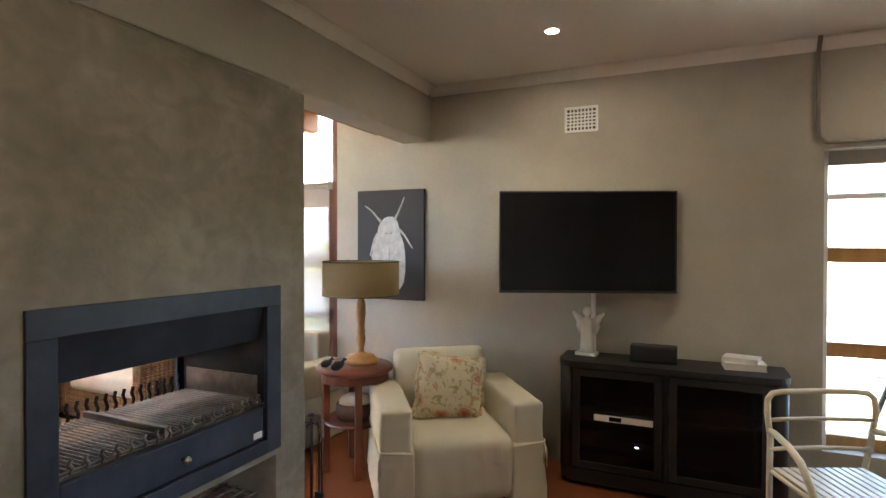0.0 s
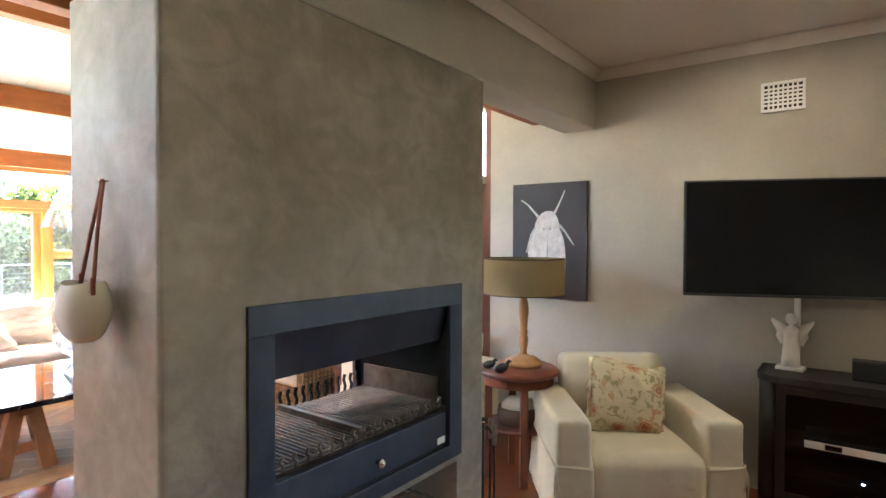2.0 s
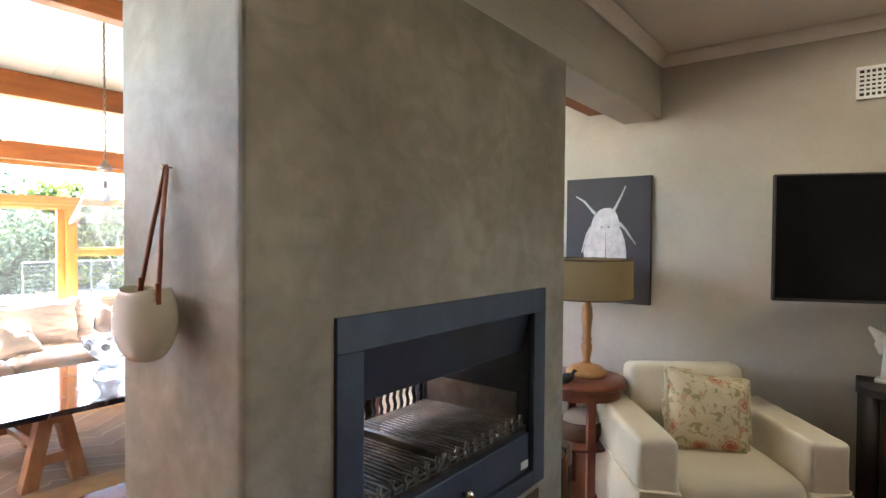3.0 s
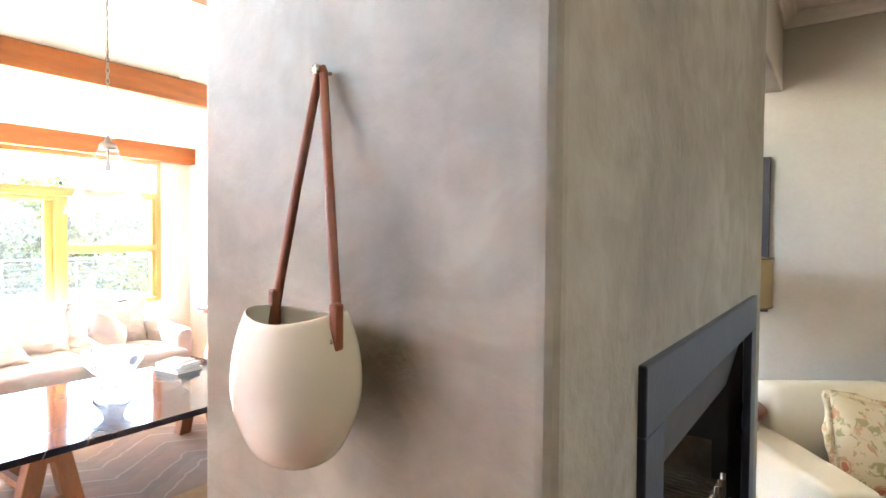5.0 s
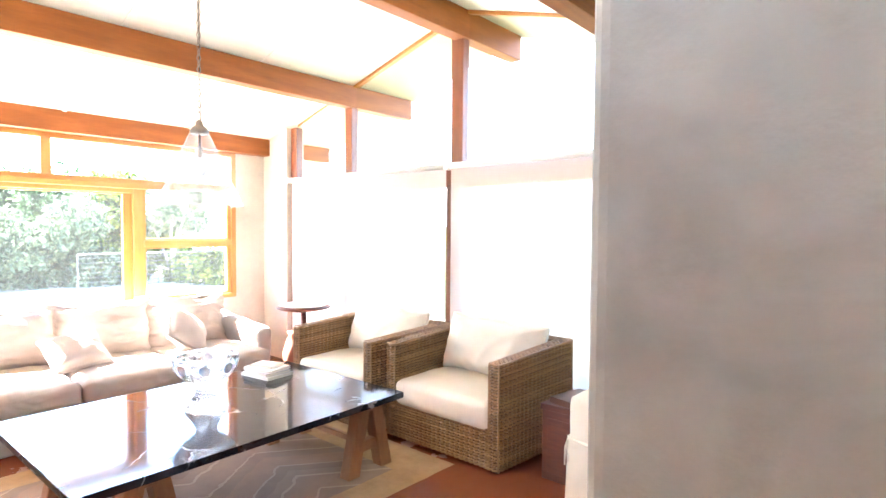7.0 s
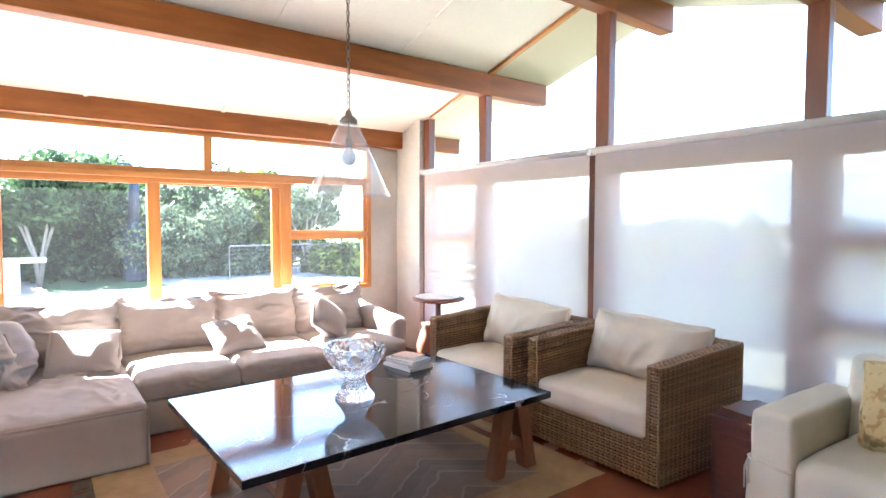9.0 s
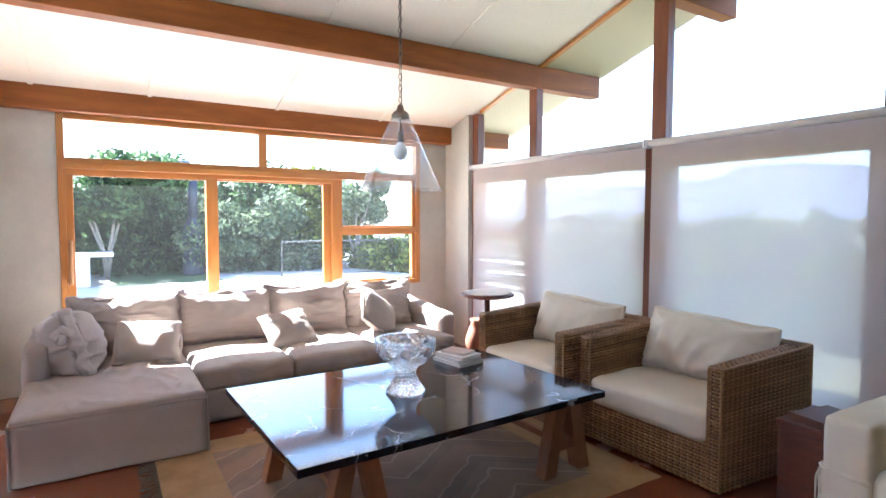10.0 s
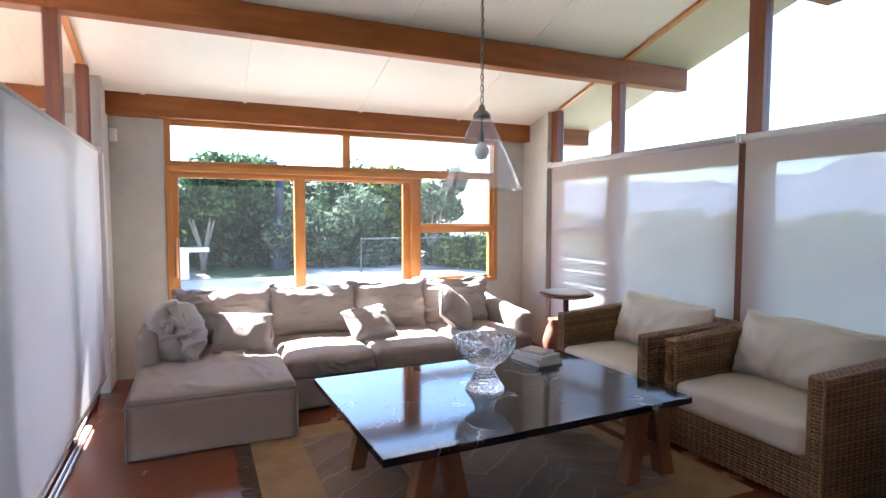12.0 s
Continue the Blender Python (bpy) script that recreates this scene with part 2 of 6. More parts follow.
POST = material("oiled_post", (0.21, 0.062, 0.02), (0.135, 0.038, 0.013), 0.45, 2.0, 30, 0.02, stretch=(6, 6, 0.8))
GLASS = thin_glass("window_glass")
# The translucent share imitates glare veiling the garden view.
DOOR_GLASS = thin_glass("glare_door_glass", haze=0.0025)
BLIND = screen_cloth("blind_cloth", (0.72, 0.62, 0.55), 0.37, 0.46)
BLIND_S = screen_cloth("blind_cloth_south", (0.78, 0.765, 0.75), 0.02, 0.33)
ROLL = material("rolled_blind_cloth", (0.55, 0.50, 0.455), (0.5, 0.455, 0.41), 0.85, 3, 200, 0.02)
ALU = plain("blind_rail_paint", (0.72, 0.69, 0.64), 0.4)
STEEL = material("dark_blue_steel", (0.042, 0.05, 0.072), (0.015, 0.019, 0.031), 0.48, 5.0, 60, 0.01, 0.2, mid=0.58)
SOOT = material("sooty_steel", (0.035, 0.033, 0.032), (0.015, 0.014, 0.014), 0.65, 6.0, 60, 0.03, 0.3)
IRON = material("worn_grill_steel", (0.25, 0.2, 0.15), (0.12, 0.09, 0.07), 0.4, 9.0, 80, 0.02, 0.9)
BRASS = plain("knob_steel", (0.6, 0.55, 0.45), 0.25, 1.0)
LINEN = material("sand_linen", (0.395, 0.338, 0.30), (0.345, 0.293, 0.26), 0.95, 3.0, 260, 0.03, spec=0.2)
CREAM = material("cream_slipcover", (0.71, 0.65, 0.505), (0.65, 0.595, 0.46), 0.9, 3.0, 220, 0.03, spec=0.2)
CANVAS = material("cream_cushion", (0.63, 0.55, 0.42), (0.57, 0.49, 0.37), 0.95, 3.0, 240, 0.03, spec=0.2)
PALE = material("pale_blanket", (0.52, 0.47, 0.43), (0.46, 0.41, 0.38), 0.95, 4.0, 200, 0.03, spec=0.2)
CERAMIC = plain("glazed_cream_ceramic", (0.60, 0.56, 0.45), 0.15)
LEATHER = material("tan_leather", (0.26, 0.082, 0.032), (0.19, 0.056, 0.022), 0.5, 8, 90, 0.03)
WALNUT = material("dark_unit_wood", (0.015, 0.0105, 0.009), (0.009, 0.007, 0.006), 0.58, 3, 40, 0.01)
BLACK = plain("black_gloss", (0.006, 0.006, 0.007), 0.12)
BLACKM = plain("black_matt", (0.012, 0.012, 0.012), 0.6)
REDWOOD = material("red_stained_wood", (0.20, 0.055, 0.025), (0.13, 0.035, 0.016), 0.35, 4, 40, 0.02)
OAK = material("turned_oak", (0.46, 0.25, 0.09), (0.36, 0.18, 0.06), 0.45, 4, 40, 0.02, stretch=(6, 6, 1))
TRESTLE = material("trestle_oak", (0.30, 0.135, 0.055), (0.21, 0.09, 0.036), 0.6, 4, 40, 0.03, stretch=(4, 4, 1))
SHADE = screen_cloth("lampshade_cloth", (0.40, 0.31, 0.17), 0.08, 0.5)
TILE = material("terracotta_tile", (0.28, 0.1, 0.05), (0.2, 0.07, 0.035), 0.6, 6, 50, 0.03)
CANE = material("cream_cane", (0.66, 0.58, 0.42), (0.56, 0.48, 0.33), 0.4, 8, 60, 0.02)
STONE = material("white_stone", (0.72, 0.69, 0.63), (0.64, 0.6, 0.54), 0.7, 6, 60, 0.02)
CHAIN = plain("aged_chain", (0.22, 0.18, 0.14), 0.5, 0.7)
PENDANT = thin_glass("pendant_glass", (0.985, 0.99, 0.995), 0.55, 0.05)
PAPER = material("book_paper", (0.72, 0.70, 0.64), (0.66, 0.63, 0.57), 0.8, 6, 80, 0.01)

# ---- plan ----
WEST, NORTH, SOUTH, EAST = -8.96, 4.50, -0.32, 4.2
RIDGE_X, RIDGE_Z, SLOPE = -5.755, 3.63, 0.285
CEIL = 3.0


def roof_z(x):
    return RIDGE_Z - SLOPE * abs(x - RIDGE_X)


# ---- floor, ground, walls ----
structure("floor", box(WEST - 0.2, EAST + 0.2, -3.2, NORTH + 0.25, -0.12, 0.0), FLOOR, "polished red cement floor with darker patches")
# west wall, cut for the sliding door and the side window
bm = box(WEST - 0.22, WEST, SOUTH - 0.2, 0.30, 0, 2.75)
box(WEST - 0.22, WEST, 4.07, NORTH + 0.2, 0, 2.75, bm=bm)
box(WEST - 0.22, WEST, 3.004, 4.07, 0, 0.786, bm=bm)
structure("wall_west", bm, LIMEWASH, "pale grey plastered wall round the garden door")
# corner piers
bm = box(WEST + 0.002, -8.437, NORTH - 0.04, NORTH + 0.2, 0, 2.86)
box(WEST + 0.002, -8.56, SOUTH - 0.2, SOUTH + 0.15, 0, 2.86, bm=bm)
structure("wall_pier", bm, LIMEWASH, "pale plaster corner piers beside the glass walls")
# television wall with its tall window
bm = box(-3.18, 0.59, NORTH, NORTH + 0.25, 0, 3.1)
box(2.3, EAST, NORTH, NORTH + 0.25, 0, 3.1, bm=bm)
box(0.59, 2.3, NORTH, NORTH + 0.25, 2.29, 3.1, bm=bm)
box(0.59, 2.3, NORTH, NORTH + 0.25, 0, 0.34, bm=bm)
structure("wall_north", bm, PLASTER, "grey-brown plastered wall behind the television")
structure("wall_east", box(EAST, EAST + 0.2, -3.2, NORTH + 0.25, 0, 3.1), PLASTER, "plain grey plastered wall")
structure("wall_south", box(-2.5, EAST, -3.2, -3.0, 0, 3.1), PLASTER, "plain grey plastered wall")
structure("wall_return", box(-2.72, -2.5, -3.2, SOUTH + 0.15, 0, 3.1), PLASTER, "plain grey plastered return wall")
# beam between the rooms and the wall over it
bm = box(-2.49, -2.215, SOUTH + 0.15, NORTH, 2.545, 2.72, 0.012)
box(-2.49, -2.217, SOUTH + 0.15, NORTH, 2.70, 3.1, bm=bm)
structure("beam_plaster", bm, PLASTER, "plastered beam over the opening between the rooms")
structure("ceiling", box(-2.49, EAST + 0.2, -3.2, NORTH + 0.25, CEIL, CEIL + 0.16), CEILING, "plain off-white ceiling")
# coved cornice
cove = [(0, 0), (0, -0.075), (0.012, -0.075), (0.02, -0.055), (0.05, -0.025), (0.07, -0.012), (0.07, 0)]
structure("cornice", prism([(NORTH - u, CEIL + v - 0.002) for u, v in cove], "x", -2.215, EAST), CEILING, "white coved cornice")
structure("cornice_beam", prism([(-2.215 + u, CEIL + v - 0.002) for u, v in cove], "y", -3.0, NORTH - 0.07), CEILING, "white coved cornice")

# living room roof: two sloping ceilings, with the overhanging roof sheet over them
for name, xa, xb in (("ceiling_west", WEST - 0.5, RIDGE_X), ("ceiling_east", RIDGE_X, -2.49)):
    za, zb = roof_z(xa), roof_z(xb)
    structure(name, prism([(xa, za), (xb, zb), (xb, zb + 0.16), (xa, za + 0.16)], "y", SOUTH - 1.0, NORTH + 0.98), CEILING, "sloping off-white ceiling boards")
    for side, ya, yb in (("north", NORTH + 0.13, NORTH + 0.99), ("south", SOUTH - 1.01, SOUTH - 0.02)):
        structure("soffit_" + side + name[7:], prism([(xa, za - 0.006), (xb, zb - 0.006), (xb, zb + 0.02), (xa, za + 0.02)], "y", ya, yb), SOFFIT, "beige painted eaves boards outside the glass")
    bm = bmesh.new()
    for y in (0.14, 1.05, 2.25, 3.45):
        prism([(max(xa, WEST), roof_z(max(xa, WEST)) - 0.012), (xb, zb - 0.012), (xb, zb + 0.01), (max(xa, WEST), roof_z(max(xa, WEST)) + 0.01)], "y", y - 0.018, y + 0.018, bm=bm)
    structure("ceiling_strip_" + name[8:], bm, CEILING, "flat white cover strips between ceiling boards")
# timber beams along the room
for i, (x, w, z0, z1, y0, y1) in enumerate(((WEST + 0.06, 0.16, 2.55, 2.76, SOUTH - 0.6, NORTH + 0.9), (-7.32, 0.14, 2.955, 3.185, SOUTH - 0.75, NORTH + 0.93),
                                            (RIDGE_X, 0.14, 3.36, 3.61, SOUTH - 0.75, NORTH + 0.92), (-4.20, 0.14, 2.955, 3.185, SOUTH - 0.75, NORTH + 0.98),
                                            (-2.70, 0.14, 2.645, 2.765, SOUTH + 0.16, NORTH + 0.95))):
    structure("ceiling_beam_%d" % (i + 1), box(x - w / 2, x + w / 2, y0, y1, z0, z1, 0.006), BEAM, "heavy oiled timber ceiling beam")


def glass_wall(tag, y, inward, x_end, panes, low=0.10):
    """A glazed gable wall: posts, rails, lower panes and sloping upper panes. inward: +1 or -1 along y into the room."""
    e = thing("window_" + tag, Matrix(), "timber-framed gable window wall reaching the roof", "window", kind="structure")
    yo = y - inward * 0.09
    lo, hi = min(y, yo), max(y, yo)
    for x0, x1 in ((-8.435, -8.32), (-7.393, -7.276), (-5.857, -5.72), (-4.262, -4.14), (x_end - 0.07, x_end)):
        xm = (x0 + x1) / 2
        top = roof_z(xm) - 0.02
        part("post", box(x0, x1, lo, hi, 0, top, 0.004), POST, e)
    for z0, z1 in ((2.02, 2.20), (0.0, low)):
        part("rail", box(-8.32, x_end - 0.07, lo + 0.004, hi - 0.004, z0, z1), POST, e)
    ym = (lo + hi) / 2
    for xa, xb, bars in panes:
        part("pane", box(xa, xb, ym - 0.003, ym + 0.003, low, 2.02), GLASS, e).visible_shadow = False
        for z0, z1 in bars:
            part("glazing_bar", box(xa, xb, ym - 0.03, ym + 0.03, z0, z1, 0.003), POST, e)
        part("side_bar", box(xa, xa + 0.08, ym - 0.03, ym + 0.03, low, 2.02, 0.003), POST, e)
        part("side_bar", box(xb - 0.065, xb, ym - 0.03, ym + 0.03, low, 2.02, 0.003), POST, e)
        outline = [(xa, 2.2), (xb, 2.2), (xb, roof_z(xb) - 0.01)] + ([(RIDGE_X, roof_z(RIDGE_X) - 0.01)] if xa < RIDGE_X < xb else []) + [(xa, roof_z(xa) - 0.01)]
        part("upper_pane", prism(outline, "y", ym - 0.003, ym + 0.003), GLASS, e).visible_shadow = False
        part("raking_trim", prism([(xa, roof_z(xa) - 0.035), (xb, roof_z(xb) - 0.035), (xb, roof_z(xb) - 0.002), (xa, roof_z(xa) - 0.002)], "y", lo + 0.02, hi - 0.02), PINE, e)
    return e


PANES = [(-8.32, -7.393, [(1.41, 1.50)]), (-7.276, -5.857, []), (-5.72, -4.262, []), (-4.14, -3.25, [(1.465, 1.578), (0.964, 1.06)])]
glass_wall("north", NORTH + 0.02, -1, -3.18, PANES)
glass_wall("south", SOUTH + 0.09, 1, -2.72, [(-8.32, -7.393, []), (-7.276, -5.857, []), (-5.72, -4.262, []), (-4.14, -2.79, [])], 0.035)


def blind(x0, x1, y, z0, z1, cloth, label):
    e = thing("roller_blind", pose(0, y, 0), label, "blind", "roller blinds")
    part("tube", tube([(x0, 0, z1), (x1, 0, z1)], 0.028, 14), ROLL, e, "off-white blind roller", True)
    part("cloth", box(x0 + 0.015, x1 - 0.015, 0.022, 0.0235, z0, z1), cloth, e)
    part("bottom_bar", box(x0 + 0.015, x1 - 0.015, 0.012, 0.034, z0 - 0.02, z0 + 0.012, 0.004), ALU, e)
    for x in (x0, x1):
        part("bracket", box(x - 0.008, x + 0.008, -0.03, 0.045, z1 - 0.035, z1 + 0.035, 0.003), ALU, e)
    return e


blind(-8.33, -5.84, NORTH - 0.07, 0.12, 2.21, BLIND, "translucent off-white roller blind drawn down over the glass")
blind(-5.81, -3.22, NORTH - 0.07, 0.12, 2.21, BLIND, "translucent off-white roller blind drawn down over the glass")
blind(-8.52, -5.50, SOUTH + 0.10, 0.17, 2.17, BLIND_S, "white roller blind drawn nearly to the floor")
blind(-5.485, -2.85, SOUTH + 0.10, 0.17, 2.17, BLIND_S, "white roller blind drawn nearly to the floor")

for k in range(2):
    structure("trim_track" if k == 0 else "trim_track_inner", box(-7.65, -2.75, SOUTH + 0.098 + 0.03 * k, SOUTH + 0.110 + 0.03 * k, 0.0, 0.02, 0.002), WHITE, "thin white door track on the floor")

# ---- garden door and side window in the west wall ----
e = thing("door_1", Matrix(), "varnished pine sliding door with side window and fanlights", "door", kind="structure")
XI, XO = WEST + 0.012, WEST - 0.10


def bar(name, y0, y1, z0, z1, xi=XI, xo=XO, mat=None, bevel=0.005):
    return part(name, box(xo, xi, y0, y1, z0, z1, bevel), mat or (PINE_V if z1 - z0 > y1 - y0 else PINE), e)


bar("jamb", 0.30, 0.358, 0.0, 2.55)
bar("jamb", 4.012, 4.07, 0.786, 2.55)
bar("head_rail", 0.358, 4.012, 2.50, 2.55)
bar("fanlight_rail", 0.358, 4.012, 2.085, 2.15, WEST + 0.03)
bar("fanlight_bar", 2.083, 2.168, 2.15, 2.50)
bar("track_board", 0.33, 3.40, 2.045, 2.10, WEST + 0.075, WEST + 0.02)
bar("door_head", 0.358, 2.90, 2.0, 2.085)
bar("mid_post", 2.90, 3.004, 0.0, 2.085)
# fixed leaf and sliding leaf
for nm, y0, y1, xi, xo in (("sliding_leaf", 0.358, 1.662, WEST + 0.008, WEST - 0.04), ("fixed_leaf", 1.55, 2.90, WEST - 0.045, WEST - 0.09)):
    leaf = part(nm, box(xo, xi, y0, y0 + (0.058 if nm == "sliding_leaf" else 0.112), 0.03, 2.0, 0.004), PINE_V, e)
    part("stile", box(xo, xi, y1 - (0.112 if nm == "sliding_leaf" else 0.085), y1, 0.03, 2.0, 0.004), PINE_V, leaf)
    part("bottom_rail", box(xo + 0.002, xi - 0.002, y0 + 0.05, y1 - 0.08, 0.03, 0.16, 0.004), PINE, leaf)
    part("top_rail", box(xo + 0.002, xi - 0.002, y0 + 0.05, y1 - 0.08, 1.985, 2.0), PINE, leaf)
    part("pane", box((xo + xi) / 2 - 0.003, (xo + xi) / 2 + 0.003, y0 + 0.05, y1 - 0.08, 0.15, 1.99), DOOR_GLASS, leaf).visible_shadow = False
part("door_handle", tube([(WEST + 0.02, 0.385, 0.99), (WEST + 0.055, 0.385, 1.02), (WEST + 0.06, 0.385, 1.18), (WEST + 0.055, 0.385, 1.35), (WEST + 0.02, 0.385, 1.38)], 0.017, 10), OAK, e, "pale wooden pull handle", True)
# side window with two sashes
bar("window_sill", 3.004, 4.012, 0.786, 0.84, WEST + 0.035)
bar("window_bar", 3.004, 4.012, 1.425, 1.49, WEST + 0.02)
for z0, z1 in ((0.84, 1.425), (1.49, 2.085)):
    sash = part("sash", box(XO + 0.03, XI - 0.02, 3.004, 3.03, z0, z1, 0.003), PINE_V, e)
    part("sash_stile", box(XO + 0.03, XI - 0.02, 3.962, 4.012, z0, z1, 0.003), PINE_V, sash)
    part("sash_rail", box(XO + 0.032, XI - 0.022, 3.03, 3.962, z0, z0 + 0.022, 0.003), PINE, sash)
    part("sash_rail", box(XO + 0.032, XI - 0.022, 3.03, 3.962, z1 - 0.022, z1, 0.003), PINE, sash)
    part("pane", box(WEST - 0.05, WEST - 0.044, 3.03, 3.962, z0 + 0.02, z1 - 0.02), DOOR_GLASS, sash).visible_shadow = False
    part("stay", tube([(WEST + 0.0, 3.32, z0 + 0.03), (WEST + 0.012, 3.45, z0 + 0.035), (WEST + 0.0, 3.58, z0 + 0.03)], 0.006, 6), CHAIN, sash)
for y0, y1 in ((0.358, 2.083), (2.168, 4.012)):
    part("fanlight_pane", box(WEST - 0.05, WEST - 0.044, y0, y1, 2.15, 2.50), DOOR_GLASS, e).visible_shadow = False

# tall window in the television wall
# Its unseen right-hand width is stretched to let daylight onto the column.
e = thing("window_1", Matrix(), "tall timber window with three horizontal bars", "window", kind="structure")
Y0, Y1 = NORTH + 0.12, NORTH + 0.19
for nm, x0, x1, z0, z1, mt in (("jamb", 0.59, 0.635, 0.34, 2.29, WHITE), ("jamb", 2.255, 2.3, 0.34, 2.29, WHITE), ("head", 0.635, 2.255, 2.20, 2.29, PLASTER),
                               ("glazing_bar", 0.635, 2.255, 1.56, 1.655, OAK), ("glazing_bar", 0.635, 2.255, 0.935, 1.03, OAK), ("glazing_bar", 0.635, 2.255, 1.975, 2.01, ALU), ("window_sill", 0.635, 2.255, 0.34, 0.42, OAK)):
    part(nm, box(x0, x1, Y0, Y1, z0, z1, 0.003), mt, e)
part("pane", box(0.635, 2.255, Y0 + 0.03, Y0 + 0.036, 0.42, 2.2), GLASS, e).visible_shadow = False

# ---- fireplace column ----
CX0, CX1, CY0, CY1 = -2.783, -2.12, 1.035, 2.705
FY0, FY1, FZ0, FZ1 = 1.33, 2.465, 0.655, 1.44


def cut_column():
    """The chimney block, built round the open fire and the log niche under it."""
    bm = bmesh.new()
    ys = [CY0, FY0, FY1, CY1]
    zs = [0, 0.33, 0.60, FZ0, FZ1, 2.487]
    solid = lambda i, j: not (i == 1 and j in (1, 3))
    vs = {}
    def v(x, y, z):
        k = (round(x, 4), round(y, 4), round(z, 4))
        if k not in vs:
            vs[k] = bm.verts.new(k)
        return vs[k]
    for i in range(3):
        for j in range(5):
            y0, y1, z0, z1 = ys[i], ys[i + 1], zs[j], zs[j + 1]
            if solid(i, j):
                bm.faces.new((v(CX1, y0, z0), v(CX1, y1, z0), v(CX1, y1, z1), v(CX1, y0, z1)))
                bm.faces.new((v(CX0, y0, z0), v(CX0, y0, z1), v(CX0, y1, z1), v(CX0, y1, z0)))
            else:
                for a, b in (((y0, z0), (y1, z0)), ((y1, z0), (y1, z1)), ((y1, z1), (y0, z1)), ((y0, z1), (y0, z0))):
                    bm.faces.new((v(CX1, *a), v(CX1, *b), v(CX0, *b), v(CX0, *a)))
    for j in range(5):
        for y in (CY0, CY1):
            bm.faces.new((v(CX1, y, zs[j]), v(CX1, y, zs[j + 1]), v(CX0, y, zs[j + 1]), v(CX0, y, zs[j])))
    bmesh.ops.recalc_face_normals(bm, faces=bm.faces)
    sharp = [ed for ed in bm.edges if abs(ed.verts[0].co.z - ed.verts[1].co.z) > 0.01 and abs(ed.verts[0].co.y - ed.verts[1].co.y) < 0.001
             and (abs(ed.verts[0].co.y - CY0) < 0.001 or abs(ed.verts[0].co.y - CY1) < 0.001)]
    bmesh.ops.bevel(bm, geom=sharp, offset=0.022, segments=4, affect="EDGES", profile=0.5)
    for p in bm.verts:
        if p.co.y < CY0 + 0.05:
            p.co.y += 0.02 * (CX1 - p.co.x) / (CX1 - CX0)
    box(CX0 + 0.006, CX1 - 0.006, CY0 + 0.042, CY1 - 0.006, 2.45, 2.485, bm=bm)
    box(CX0 + 0.01, -2.226, CY0 + 0.046, CY1 - 0.01, 2.47, 2.55, bm=bm)
    return bm


structure("column", cut_column(), COLUMN, "trowelled grey cement chimney column with open fireplace")
structure("niche_floor", box(CX0 + 0.02, CX1 - 0.02, FY0 + 0.002, FY1 - 0.002, 0.33, 0.352), TILE, "terracotta tiles in the log niche")

# ---- braai: steel fireplace insert ----
br = thing("fireplace_insert", Matrix(), "dark blue-grey steel double-sided fireplace with open grill", "fireplace")
OY0, OY1, OZ0, OZ1 = 1.305, 2.49, 0.632, 1.465
for nm, y0, y1, z0, z1 in (("frame_top", OY0, OY1, 1.365, OZ1), ("frame_side", OY0, OY0 + 0.1, OZ0, 1.365), ("frame_side", OY1 - 0.1, OY1, OZ0, 1.365), ("frame_bottom", OY0 + 0.1, OY1 - 0.1, OZ0, 0.70)):
    part(nm, box(CX1 - 0.01, CX1 + 0.012, y0, y1, z0, z1, 0.003), STEEL, br)
part("hood", prism([(CX1 - 0.03, 1.365), (CX1 - 0.012, 1.365), (CX1 - 0.055, 1.195), (CX1 - 0.075, 1.195)], "y", OY0 + 0.1, OY1 - 0.1), STEEL, br, "sloping dark steel smoke hood")
part("ash_drawer", box(CX1 - 0.04, CX1 - 0.005, OY0 + 0.11, OY1 - 0.11, 0.705, 0.86, 0.004), STEEL, br, "dark steel ash drawer")
part("knob", moved(lathe([(0.004, 0), (0.008, 0.0), (0.008, 0.018), (0.018, 0.022), (0.02, 0.032), (0.012, 0.04), (0.001, 0.041)], 16), pose(CX1 - 0.006, 1.905, 0.776, 0, 90, 0)), BRASS, br, "round steel knob", True)
part("maker_plate", box(CX1 - 0.004, CX1 + 0.0, 2.31, 2.365, 0.722, 0.752), WHITE, br, "small blank pale plate")
part("fire_back_side", box(CX0 + 0.02, CX1 - 0.02, FY1 - 0.012, FY1 - 0.002, FZ0 + 0.003, FZ1 - 0.003), SOOT, br)
part("fire_back_side", box(CX0 + 0.02, CX1 - 0.02, FY0 + 0.002, FY0 + 0.012, FZ0 + 0.003, FZ1 - 0.003), SOOT, br)
part("smoke_roof", box(CX0 + 0.02, CX1 - 0.02, FY0 + 0.012, FY1 - 0.012, FZ1 - 0.02, FZ1 - 0.004), SOOT, br)
part("fire_tray", box(CX0 + 0.02, CX1 - 0.04, FY0 + 0.012, FY1 - 0.012, 0.70, 0.72), SOOT, br)
# rear frame and hood, open towards the sofa
for nm, y0, y1, z0, z1 in (("rear_top", FY0, FY1, 1.06, FZ1), ("rear_side", FY0, FY0 + 0.08, 0.66, 1.06), ("rear_side", FY1 - 0.045, FY1, 0.66, 1.06), ("rear_bottom", FY0, FY1, 0.66, 0.76)):
    part(nm, box(CX0 - 0.012, CX0 + 0.01, y0, y1, z0, z1, 0.002), STEEL, br)


